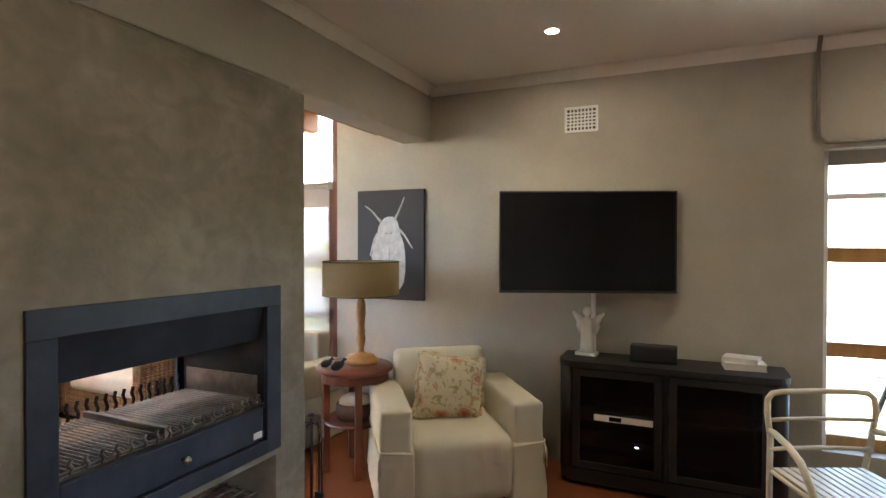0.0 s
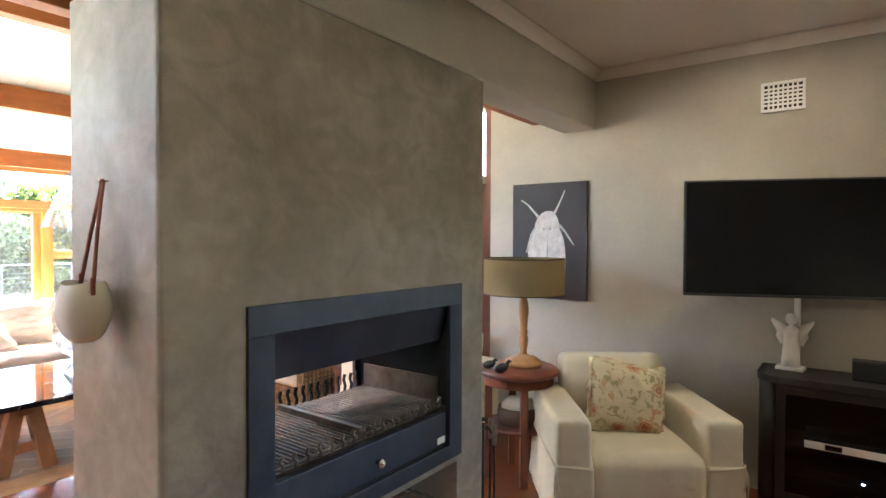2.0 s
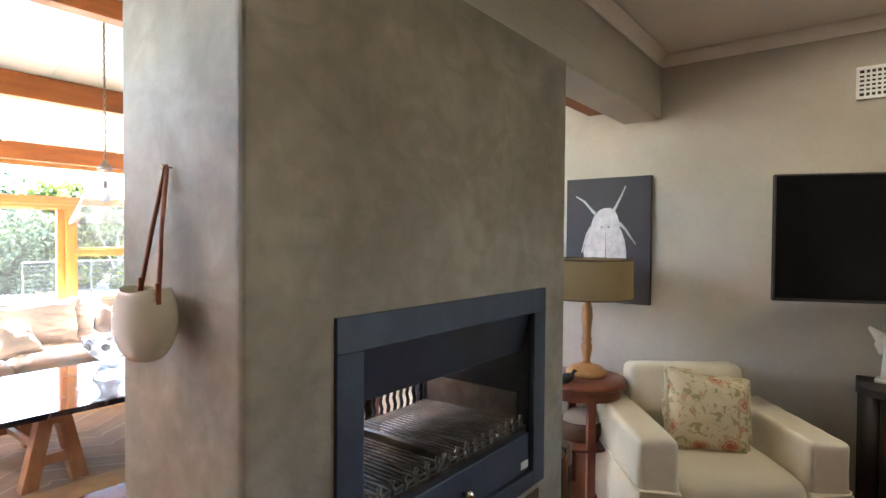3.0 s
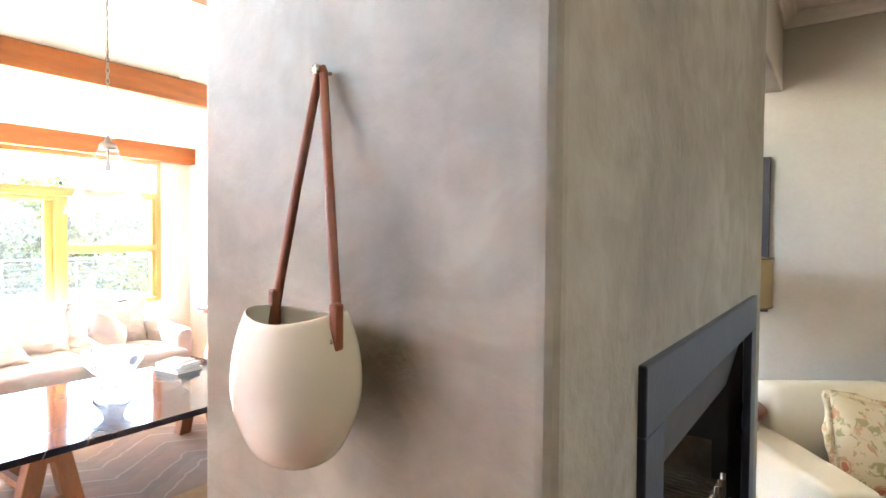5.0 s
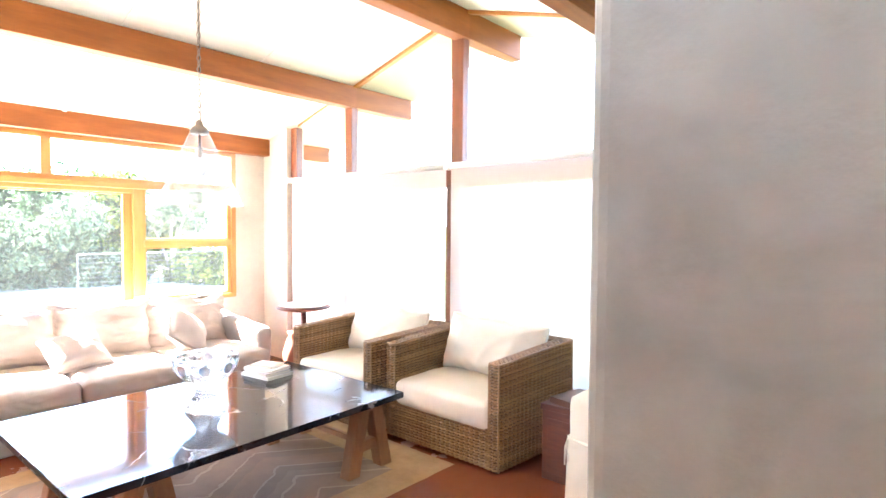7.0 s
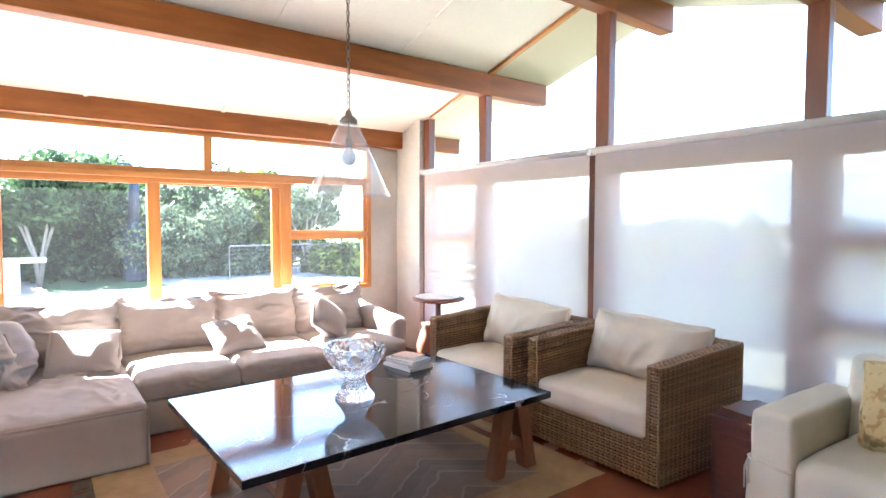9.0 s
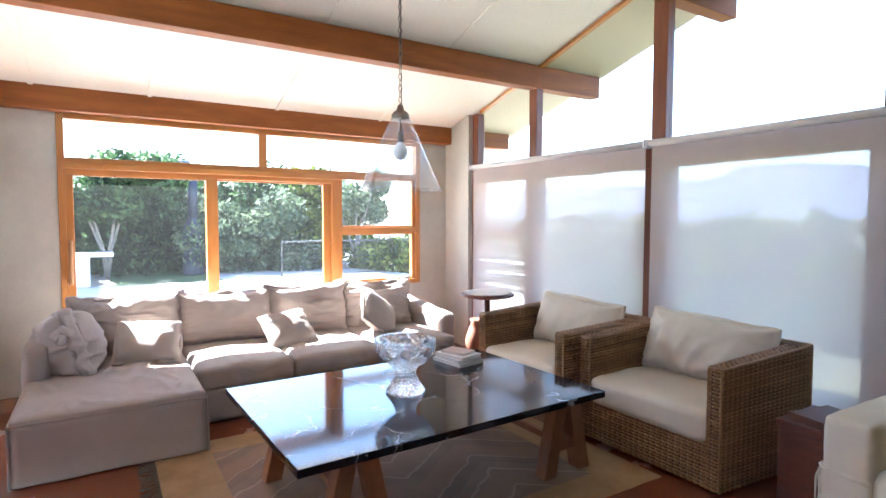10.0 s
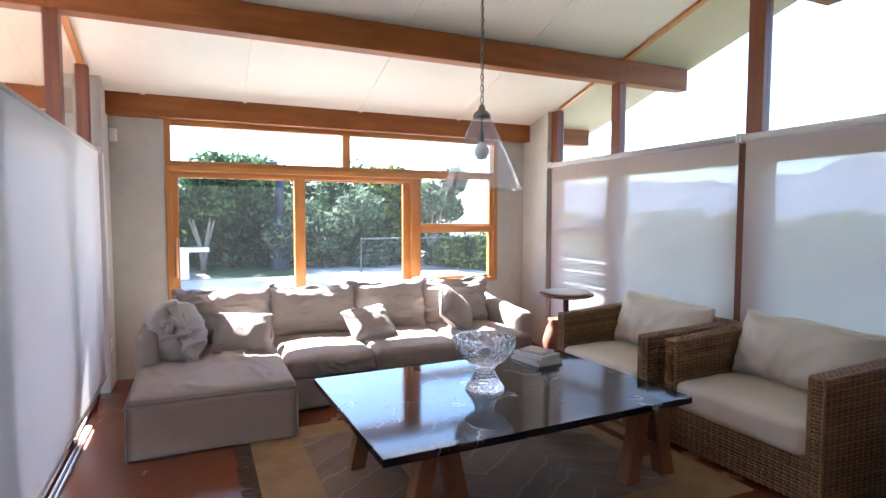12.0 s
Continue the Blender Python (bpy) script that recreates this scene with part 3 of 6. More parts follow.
def comb(x, z, y0, y1, n, h):
    """A toothed grill rest: a flat bar with bent fingers."""
    bm = box(x - 0.004, x + 0.004, y0, y1, z - 0.03, z)
    step = (y1 - y0) / n
    for i in range(n):
        y = y0 + (i + 0.5) * step
        tube([(x, y - 0.012, z - 0.005), (x, y - 0.004, z + h * 0.35), (x, y - 0.016, z + h * 0.7), (x, y - 0.008, z + h)], 0.0085, 6, bm=bm)
    return bm


part("rear_comb", comb(CX0 + 0.03, 0.86, FY0 + 0.02, FY1 - 0.02, 24, 0.095), SOOT, br, "sooty toothed grill rest")
part("front_comb", comb(CX1 - 0.06, 0.865, FY0 + 0.02, FY1 - 0.02, 19, 0.05), IRON, br, "toothed grill rest")
for ya, yb in ((FY0 + 0.03, 1.87), (1.91, FY1 - 0.03)):
    bm = bmesh.new()
    n = 22
    for i in range(n):
        y = ya + (yb - ya) * i / (n - 1)
        tube([(CX0 + 0.05, y, 0.875), (CX1 - 0.08, y, 0.875)], 0.0045, 6, bm=bm)
    for x in (CX0 + 0.05, (CX0 + CX1) / 2, CX1 - 0.08):
        tube([(x, ya, 0.868), (x, yb, 0.868)], 0.006, 6, bm=bm)
    part("grill_grid", bm, IRON, br, "worn steel grill grid")
part("divider", box(CX0 + 0.05, CX1 - 0.08, 1.878, 1.902, 0.855, 0.905, 0.003), IRON, br)
part("side_plate", box(CX0 + 0.06, CX1 - 0.1, FY1 - 0.03, FY1 - 0.024, 0.87, 1.0, 0.002), IRON, br, "worn steel side plate")
part("crank", tube([(CX1 - 0.02, FY1 - 0.03, 1.14), (CX1 - 0.03, FY1 - 0.035, 1.06), (CX1 - 0.01, FY1 - 0.04, 1.04)], 0.008, 8), SOOT, br)
# Round vent beside the hood; it holds no lamp.
part("lamp_glass", moved(lathe([(0.001, 0), (0.035, 0.004), (0.04, 0.02), (0.03, 0.03), (0.001, 0.034)], 16), pose(CX1 - 0.13, FY0 + 0.115, 1.04, 0, 90, 0)), IRON, br, "round steel vent")
# log grate in the niche
gr = thing("log_grate", pose(-2.40, 2.05, 0.353), "rusty woven steel grate in the log niche", "grate")
for i in range(11):
    part("cross_bar", tube([(-0.22, -0.35 + 0.07 * i, 0.06), (0.22, -0.35 + 0.07 * i, 0.06)], 0.006, 6), IRON, gr)
for i in range(7):
    part("long_bar", tube([(-0.21 + 0.07 * i, -0.36, 0.066), (-0.21 + 0.07 * i, 0.36, 0.066)], 0.006, 6), IRON, gr)
for x in (-0.2, 0.2):
    for y in (-0.33, 0.33):
        part("leg", tube([(x, y, 0), (x, y, 0.06)], 0.007, 6), IRON, gr)

# fireside tools
ft = thing("fire_tools", pose(-2.28, 2.96, 0), "dark iron fireside tool set on a stand", "fire tools")
part("base", lathe([(0.12, 0), (0.12, 0.012), (0.10, 0.022), (0.012, 0.03)], 24), BLACKM, ft, "round iron base", True)
part("stem", tube([(0, 0, 0.02), (0, 0, 0.62)], 0.009, 10), BLACKM, ft, "", True)
part("top_ring", tube([(0.02 * math.cos(a), 0.02 * math.sin(a), 0.64) for a in [k * math.pi / 6 for k in range(13)]], 0.006, 8), BLACKM, ft, "", True)
part("hook_arm", tube([(-0.075, 0, 0.555), (-0.04, 0, 0.59), (0.04, 0, 0.59), (0.075, 0, 0.555)], 0.005, 8), BLACKM, ft)
part("hook_arm", tube([(0, -0.075, 0.555), (0, -0.04, 0.59), (0, 0.04, 0.59), (0, 0.075, 0.555)], 0.005, 8), BLACKM, ft)
for k, (x, y) in enumerate(((-0.075, 0), (0.075, 0), (0, -0.075), (0, 0.075))):
    t = part("tool", tube([(x, y, 0.10), (x, y, 0.56)], 0.006, 8), BLACKM, ft)
    part("handle", lathe([(0.004, 0.5), (0.012, 0.52), (0.014, 0.57), (0.010, 0.60), (0.016, 0.615), (0.002, 0.63)], 12, centre=(x, y, 0)), CHAIN, t, "", True)
    part("head", (box(x - 0.03, x + 0.03, y - 0.01, y + 0.01, 0.06, 0.14, 0.004) if k % 2 else tube([(x, y, 0.1), (x + 0.01, y, 0.06), (x + 0.03, y, 0.05)], 0.006, 8)), BLACKM, t)

# ---- pot on a leather strap ----
hp = thing("hanging_pot", pose(-2.412, 0.961, 1.37), "cream glazed pot hanging from a tan leather strap", "hanging pot")
prof = [(0.002, 0.0), (0.045, 0.004), (0.078, 0.025), (0.103, 0.07), (0.109, 0.11), (0.103, 0.15), (0.088, 0.185), (0.083, 0.186), (0.095, 0.15), (0.100, 0.11), (0.094, 0.07), (0.07, 0.03), (0.04, 0.012), (0.002, 0.01)]
fine = []
for k in range(len(prof) - 1):
    a, b, c, d = (prof[max(0, min(len(prof) - 1, k + q))] for q in (-1, 0, 1, 2))
    for s in (0.0, 0.25, 0.5, 0.75):
        fine.append(tuple(0.5 * (2 * b[i] + (c[i] - a[i]) * s + (2 * a[i] - 5 * b[i] + 4 * c[i] - d[i]) * s * s + (3 * b[i] - a[i] - 3 * c[i] + d[i]) * s ** 3) for i in (0, 1)))
bm = lathe([(max(0.001, r) * 0.76, z * 0.94) for r, z in fine + prof[-1:]], 64, close=False)
for v in bm.verts:
    v.co.x, v.co.y = v.co.x * 0.985 - 0.004, v.co.y * 0.86
    if v.co.z > 0.13:
        v.co.z += (v.co.z - 0.13) / 0.055 * 0.006 * math.cos(math.atan2(v.co.y, v.co.x) * 2 - 0.6)
part("pot", bm, CERAMIC, hp, "", True)
NAIL = Vector((-0.040, 0.068, 0.483))


for x, z, y, dz in ((-0.066, 0.178, 0.016, 0.03), (0.067, 0.172, -0.002, 0.026)):
    top = NAIL + Vector((0.004 if x > 0 else -0.004, 0, 0))
    s = part("strap", tube([(x, y - 0.002, z - dz), (x, y, z), (x * 0.55 + NAIL.x * 0.45, y * 0.6 + 0.03, 0.33), top], [0.0055, 0.006, 0.006, 0.0058], 10), LEATHER, hp, "rolled tan leather strap", True)
    part("strap_loop", box(x - 0.006, x + 0.006, y - 0.008, y + 0.005, z - dz - 0.003, z + 0.024, 0.003), LEATHER, s, "folded leather strap end")
    part("rivet", moved(lathe([(0.001, 0), (0.003, 0.0005), (0.003, 0.002), (0.001, 0.003)], 10), pose(x, y - 0.009, z - dz + 0.008, 90, 0, 0)), BRASS, s)
part("strap_fold", tube([NAIL + Vector((-0.006, 0, -0.006)), NAIL + Vector((-0.003, -0.002, 0.005)), NAIL + Vector((0.003, -0.002, 0.005)), NAIL + Vector((0.006, 0, -0.006))], 0.006, 8), LEATHER, hp, "", True)
part("nail", moved(lathe([(0.001, 0), (0.007, 0.001), (0.007, 0.004), (0.0025, 0.005), (0.0025, 0.03)], 12), pose(NAIL.x, NAIL.y - 0.012, NAIL.z + 0.002, -90, 0, 0)), BRASS, hp, "steel nail head", True)

# ---- television, unit and what stands on it ----
ang = math.degrees(math.atan2(4.455 - 3.99, 1.156))
tv = thing("television", pose(-0.858, 4.228, 1.69, 0, 0, ang), "large black flat television angled out on a wall arm", "television")
part("screen", box(-0.612, 0.612, -0.003, 0.004, -0.345, 0.352), BLACK, tv, "dark glossy screen")
part("bezel", box(-0.622, 0.622, 0.004, 0.035, -0.362, 0.362, 0.006), BLACKM, tv)
for x0, x1, z0, z1 in ((-0.622, 0.622, 0.352, 0.362), (-0.622, 0.622, -0.362, -0.345), (-0.622, -0.612, -0.345, 0.352), (0.612, 0.622, -0.345, 0.352)):
    part("trim", box(x0, x1, -0.006, 0.004, z0, z1, 0.001), plain("bezel_trim", (0.03, 0.028, 0.028), 0.3), tv)
part("back_bulge", box(-0.35, 0.35, 0.035, 0.06, -0.25, 0.15, 0.008), BLACKM, tv)
part("wall_arm", tube([(0.05, 0.05, 0), (0.12, 0.16, 0), (0.14, 0.22, 0)], 0.02, 10), BLACKM, tv)

UZ = 0.865
un = thing("media_unit", pose(-0.335, 4.29, 0), "dark wooden media unit with rounded corners and glass doors", "media unit")
UX, UY = 0.70, 0.185


def rounded_plate(hx, hy, r, z0, z1, n=6):
    pts = []
    for cx, cy, a0 in ((hx - r, -hy + r, -90), (hx - 0.01, hy - 0.01, 0), (-hx + 0.01, hy - 0.01, 90), (-hx + r, -hy + r, 180)):
        rr = r if cy < 0 else 0.01
        for k in range(n + 1):
            a = radians(a0 + 90 * k / n)
            pts.append((cx + rr * math.cos(a), cy + rr * math.sin(a)))
    return prism(pts, "z", z0, z1)


part("top", rounded_plate(UX + 0.01, UY + 0.01, 0.12, UZ - 0.04, UZ), WALNUT, un)
part("base", rounded_plate(UX, UY, 0.12, 0.03, 0.12), WALNUT, un)
part("back_panel", box(-UX + 0.02, UX - 0.02, UY - 0.02, UY, 0.12, UZ - 0.04), WALNUT, un)
part("side", box(-UX, -UX + 0.02, -UY + 0.12, UY, 0.12, UZ - 0.04), WALNUT, un)
part("side", box(UX - 0.02, UX, -UY + 0.12, UY, 0.12, UZ - 0.04), WALNUT, un)
part("divider", box(-0.012, 0.012, -UY + 0.02, UY - 0.02, 0.12, UZ - 0.04), WALNUT, un)
part("shelf", box(-UX + 0.02, -0.012, -UY + 0.04, UY - 0.02, 0.44, 0.46), WALNUT, un)
part("shelf", box(-UX + 0.02, -0.012, -UY + 0.04, UY - 0.02, 0.26, 0.28), WALNUT, un)
part("shelf", box(0.012, UX - 0.02, -UY + 0.04, UY - 0.02, 0.50, 0.52), WALNUT, un)
for x0, x1 in ((-UX + 0.1, -0.02), (0.02, UX - 0.1)):
    d = part("door", box(x0, x0 + 0.05, -UY, -UY + 0.018, 0.13, UZ - 0.05, 0.003), WALNUT, un)
    part("stile", box(x1 - 0.05, x1, -UY, -UY + 0.018, 0.13, UZ - 0.05, 0.003), WALNUT, d)
    for z0 in (0.13, UZ - 0.10):
        part("door_rail", box(x0 + 0.05, x1 - 0.05, -UY, -UY + 0.018, z0, z0 + 0.05, 0.003), WALNUT, d)
    part("pane", box(x0 + 0.05, x1 - 0.05, -UY + 0.006, -UY + 0.01, 0.18, UZ - 0.10), thin_glass("smoked_glass", (0.78, 0.78, 0.8), 0.5), d, "smoked glass pane")
for sx in (-1, 1):
    part("corner_panel", tube([(sx * (UX - 0.06), -UY + 0.06, 0.12), (sx * (UX - 0.06), -UY + 0.06, UZ - 0.04)], 0.055, 14), WALNUT, un, "", True)
amp = thing("receiver", pose(-0.60, 4.225, 0.462), "silver and black receiver on the unit's shelf", "receiver")
part("case", box(-0.19, 0.19, -0.11, 0.12, 0.004, 0.07, 0.003), BLACKM, amp)
part("front_plate", box(-0.19, 0.19, -0.118, -0.11, 0.008, 0.05, 0.002), plain("silver_plate", (0.8, 0.79, 0.77), 0.4, 0.1), amp, "brushed silver front")
part("display", box(-0.09, -0.01, -0.121, -0.118, 0.014, 0.044), BLACK, amp)
dec = thing("decoder", pose(-0.60, 4.245, 0.281), "black decoder box with a small lit lamp", "decoder")
part("case", box(-0.18, 0.18, -0.11, 0.12, 0.003, 0.06, 0.004), BLACKM, dec)
part("indicator", box(0.08, 0.095, -0.112, -0.109, 0.028, 0.034), plain("indicator_light", (0.6, 0.8, 1.0), 0.3, 0, 1.5), dec, "tiny pale blue lamp")

# small angel figure, one plain shape
bm = box(-0.075, 0.075, -0.05, 0.05, 0.0, 0.022, 0.003)
lathe([(0.002, 0.02), (0.054, 0.022), (0.05, 0.08), (0.043, 0.17), (0.040, 0.205), (0.046, 0.24), (0.040, 0.262), (0.015, 0.275), (0.015, 0.286), (0.031, 0.30), (0.034, 0.325), (0.022, 0.35), (0.002, 0.355)], 20, bm=bm)
for sx in (-1, 1):
    prism([(sx * 0.02, 0.175), (sx * 0.06, 0.15), (sx * 0.088, 0.205), (sx * 0.082, 0.23), (sx * 0.118, 0.30), (sx * 0.112, 0.312), (sx * 0.06, 0.285), (sx * 0.02, 0.262)], "y", 0.015, 0.036, bm=bm)
fig = tagged(obj("angel_figurine", bm, STONE, None, True), "small white winged angel figurine on the media unit", "figurine")
fig.matrix_world = pose(-0.88, 4.36, UZ, 0, 0, -8)
spk = thing("speaker", pose(-0.42, 4.30, UZ), "low black speaker box on the media unit", "speaker")
part("case", box(-0.15, 0.15, -0.05, 0.06, 0.0, 0.115, 0.008), BLACKM, spk)
part("grille", box(-0.14, 0.14, -0.056, -0.049, 0.01, 0.105, 0.002), BLACKM, spk)


def book(w, d, h, m, cover, label, group):
    e = thing("book", m, label, "book", group)
    part("page_block", box(-w / 2 + 0.004, w / 2 - 0.004, -d / 2 + 0.003, d / 2 - 0.003, 0.003, h - 0.003), PAPER, e, "off-white page block")
    part("cover", box(-w / 2, w / 2, -d / 2, d / 2, 0.0, 0.003), cover, e)
    part("cover", box(-w / 2, w / 2, -d / 2, d / 2, h - 0.003, h), cover, e)
    part("spine", box(-w / 2 - 0.002, -w / 2 + 0.002, -d / 2, d / 2, 0.0, h), cover, e)
    return e


C_WHITE, C_GREY, C_TAN = plain("white_cover", (0.72, 0.70, 0.68), 0.4), plain("grey_cover", (0.42, 0.42, 0.43), 0.5), plain("tan_cover", (0.5, 0.36, 0.27), 0.5)
book(0.24, 0.17, 0.045, pose(0.13, 4.34, UZ, 0, 0, 4), C_WHITE, "thick white book lying on the media unit", "books on the unit")
book(0.21, 0.15, 0.03, pose(0.12, 4.35, UZ + 0.045, 0, 0, -14), C_WHITE, "white book lying on another book", "books on the unit")

cv = thing("cable_cover", pose(-0.855, NORTH - 0.012, 0), "white cable cover on the wall below the television", "cable cover")
part("channel", box(-0.018, 0.018, -0.006, 0.010, UZ + 0.002, 1.62, 0.004), WHITE, cv)
part("cable", tube([(0.012, -0.012, UZ + 0.002), (0.016, -0.010, 1.05), (0.010, -0.011, 1.25), (0.018, -0.012, 1.5)], 0.004, 6), ALU, cv)

# ---- picture, vent, pipe, downlight ----
pc = thing("picture", pose(-2.598, 4.46, 1.666), "dark canvas with a pale horned beetle figure", "picture")
part("canvas", box(-0.333, 0.333, 0.0, 0.036, -0.48, 0.48, 0.004), plain("picture_ground", (0.035, 0.028, 0.03), 0.7), pc)
INK = material("chalk_white", (0.66, 0.65, 0.62), (0.42, 0.41, 0.40), 0.8, 14, 60, 0.01)
head = [(-0.055, 0.232), (-0.02, 0.246), (0.03, 0.246), (0.06, 0.23), (0.082, 0.19), (0.098, 0.14), (0.105, 0.085), (0.06, 0.06), (0.0, 0.052), (-0.07, 0.06), (-0.125, 0.09), (-0.118, 0.14), (-0.095, 0.195)]
part("beetle_head", prism(head, "y", -0.0032, 0.001), INK, pc, "chalky white beetle head and thorax")
for wing in ([(-0.130, 0.092), (-0.07, 0.064), (-0.008, 0.056), (-0.008, -0.20), (-0.05, -0.33), (-0.10, -0.38), (-0.145, -0.31), (-0.175, -0.20), (-0.185, -0.09), (-0.16, 0.0)],
             [(-0.006, 0.056), (0.06, 0.064), (0.110, 0.088), (0.142, 0.0), (0.155, -0.10), (0.155, -0.22), (0.14, -0.33), (0.10, -0.39), (0.05, -0.33), (0.0, -0.20)]):
    part("wing_case", prism(wing, "y", -0.0025, 0.001), INK, pc, "chalky white wing case")
for sx in (-1, 1):
    part("eye", lathe([(0.001, 0.0), (0.008, 0.0), (0.006, 0.002), (0.001, 0.0025)], 10), plain("eye_grey", (0.2, 0.19, 0.18), 0.8), pc).matrix_local = pose(-0.01 + sx * 0.028, -0.0032, 0.10, 90, 0, 0)
for pts in ([(-0.09, 0.205), (-0.13, 0.245), (-0.18, 0.30), (-0.25, 0.345)], [(0.055, 0.225), (0.085, 0.28), (0.115, 0.34), (0.145, 0.41)], [(-0.12, 0.10), (-0.155, 0.05), (-0.175, -0.02), (-0.20, -0.10)], [(0.10, 0.13), (0.15, 0.08), (0.19, 0.02), (0.225, -0.03)]):
    part("feeler", tube([(u, -0.001, v) for u, v in pts], [0.013, 0.009, 0.008, 0.004], 6), INK, pc)
vt = thing("wall_vent", pose(-0.953, NORTH, 2.62), "white louvred air vent with square holes in the wall", "vent")
for x0, x1, z0, z1 in ((-0.125, 0.125, 0.078, 0.097), (-0.125, 0.125, -0.097, -0.078), (-0.125, -0.107, -0.078, 0.078), (0.107, 0.125, -0.078, 0.078)):
    part("frame", box(x0, x1, -0.016, -0.002, z0, z1, 0.003), WHITE, vt)
part("backing", box(-0.107, 0.107, -0.004, -0.002, -0.078, 0.078), BLACKM, vt)
for k in range(1, 6):
    part("slat", box(-0.107, 0.107, -0.012, -0.004, -0.078 + k * 0.026 - 0.006, -0.078 + k * 0.026 + 0.006), WHITE, vt)
for k in range(1, 8):
    part("bar", box(-0.107 + k * 0.0268 - 0.005, -0.107 + k * 0.0268 + 0.005, -0.0135, -0.0045, -0.078, 0.078), WHITE, vt)
pp = thing("conduit", Matrix(), "thin grey-brown conduit bent over the window head", "conduit")
part("pipe", tube([(0.55, 4.42, CEIL - 0.002), (0.55, 4.46, 2.95), (0.55, 4.483, 2.89), (0.55, 4.483, 2.42), (0.56, 4.483, 2.36), (0.60, 4.483, 2.33), (0.66, 4.483, 2.328), (2.4, 4.483, 2.335)], 0.014, 10), material("conduit_paint", (0.2, 0.17, 0.13), (0.16, 0.13, 0.1), 0.5), pp, "", True)
# First downlight is known; the other three are unseen, added for room light.
for i, (x, y) in enumerate(((-0.985, 3.66), (1.4, 3.66), (-0.985, 0.9), (1.4, 0.9))):
    dl = thing("downlight", pose(x, y, CEIL), "small round recessed ceiling downlight, switched on, one known and three added", "downlight", "ceiling downlights")
    part("ring", lathe([(0.036, -0.004), (0.046, -0.004), (0.048, 0.0), (0.034, 0.0)], 24, close=False), WHITE, dl, "white trim ring", True)
    part("lens", lathe([(0.001, -0.003), (0.036, -0.003), (0.036, -0.001), (0.001, -0.001)], 24), plain("lamp_glow", (1.0, 0.86, 0.64), 0.3, 0, 14.0), dl, "glowing lens")
    ld = bpy.data.lights.new("downlight_lamp", "SPOT")
    ld.energy, ld.spot_size, ld.spot_blend, ld.shadow_soft_size, ld.color = 0.3, radians(110), 0.8, 0.04, (1.0, 0.86, 0.66)
    lo = new("lamp", ld)
    lo.location = (0, 0, -0.02)
    lo.parent = dl

# ---- lamp table and lamp ----
rt = thing("lamp_table", pose(-2.47, 3.72, 0), "round red-brown wooden side table with a lower shelf", "side table")
part("tabletop", lathe([(0.001, 0.735), (0.27, 0.735), (0.285, 0.745), (0.285, 0.765), (0.275, 0.775), (0.001, 0.775)], 40), REDWOOD, rt, "", True)
part("apron", lathe([(0.235, 0.67), (0.25, 0.67), (0.25, 0.735), (0.235, 0.735)], 32, close=False), REDWOOD, rt)
part("shelf", lathe([(0.001, 0.36), (0.23, 0.36), (0.235, 0.37), (0.23, 0.38), (0.001, 0.38)], 32), REDWOOD, rt)
for k in range(4):
    a = radians(40 + 90 * k)
    part("leg", moved(box(-0.025, 0.025, -0.025, 0.025, 0, 0.735, 0.005), pose(0.21 * math.cos(a), 0.21 * math.sin(a), 0, 0, 0, 40)), REDWOOD, rt)
bas = thing("basket", pose(-2.47, 3.72, 0.38), "small dark woven basket on the lower shelf", "basket")
part("body", lathe([(0.001, 0.0), (0.12, 0.0), (0.145, 0.05), (0.14, 0.11), (0.13, 0.12), (0.12, 0.11), (0.12, 0.03), (0.001, 0.02)], 28), material("dark_rattan", (0.16, 0.09, 0.05), (0.09, 0.05, 0.03), 0.8, 30, 90, 0.06, stretch=(1, 1, 6)), bas, "", True)
part("cloth", moved(soft(0.2, 0.18, 0.08, 0.03, 0.02, 0.02, 8, 3), pose(0, 0, 0.12)), CANVAS, bas, "folded pale cloth", True)
lm = thing("table_lamp", pose(-2.47, 3.80, 0.775), "turned wooden table lamp with an olive drum shade", "lamp")
part("base", lathe([(0.001, 0), (0.13, 0.0), (0.135, 0.02), (0.12, 0.035), (0.105, 0.04), (0.10, 0.055), (0.05, 0.065), (0.03, 0.08)], 32), OAK, lm, "", True)
part("stem", lathe([(0.03, 0.075), (0.022, 0.10), (0.032, 0.15), (0.036, 0.19), (0.026, 0.22), (0.036, 0.235), (0.026, 0.25), (0.028, 0.30), (0.037, 0.38), (0.034, 0.44), (0.024, 0.48), (0.032, 0.50), (0.02, 0.515), (0.015, 0.58)], 24), OAK, lm, "turned oak stem", True)
part("shade", lathe([(0.288, 0.515), (0.288, 0.765), (0.285, 0.765), (0.285, 0.515), (0.288, 0.515)], 48, close=False), SHADE, lm, "olive cloth drum shade", True)
for z in (0.515, 0.765):
    part("shade_rim", tube([(0.288 * math.cos(k * math.pi / 24), 0.288 * math.sin(k * math.pi / 24), z) for k in range(49)], 0.004, 6), plain("rim_brown", (0.08, 0.05, 0.025), 0.6), lm)
part("bulb", lathe([(0.012, 0.56), (0.03, 0.60), (0.034, 0.63), (0.02, 0.66), (0.001, 0.665)], 16), WHITE, lm, "", True)
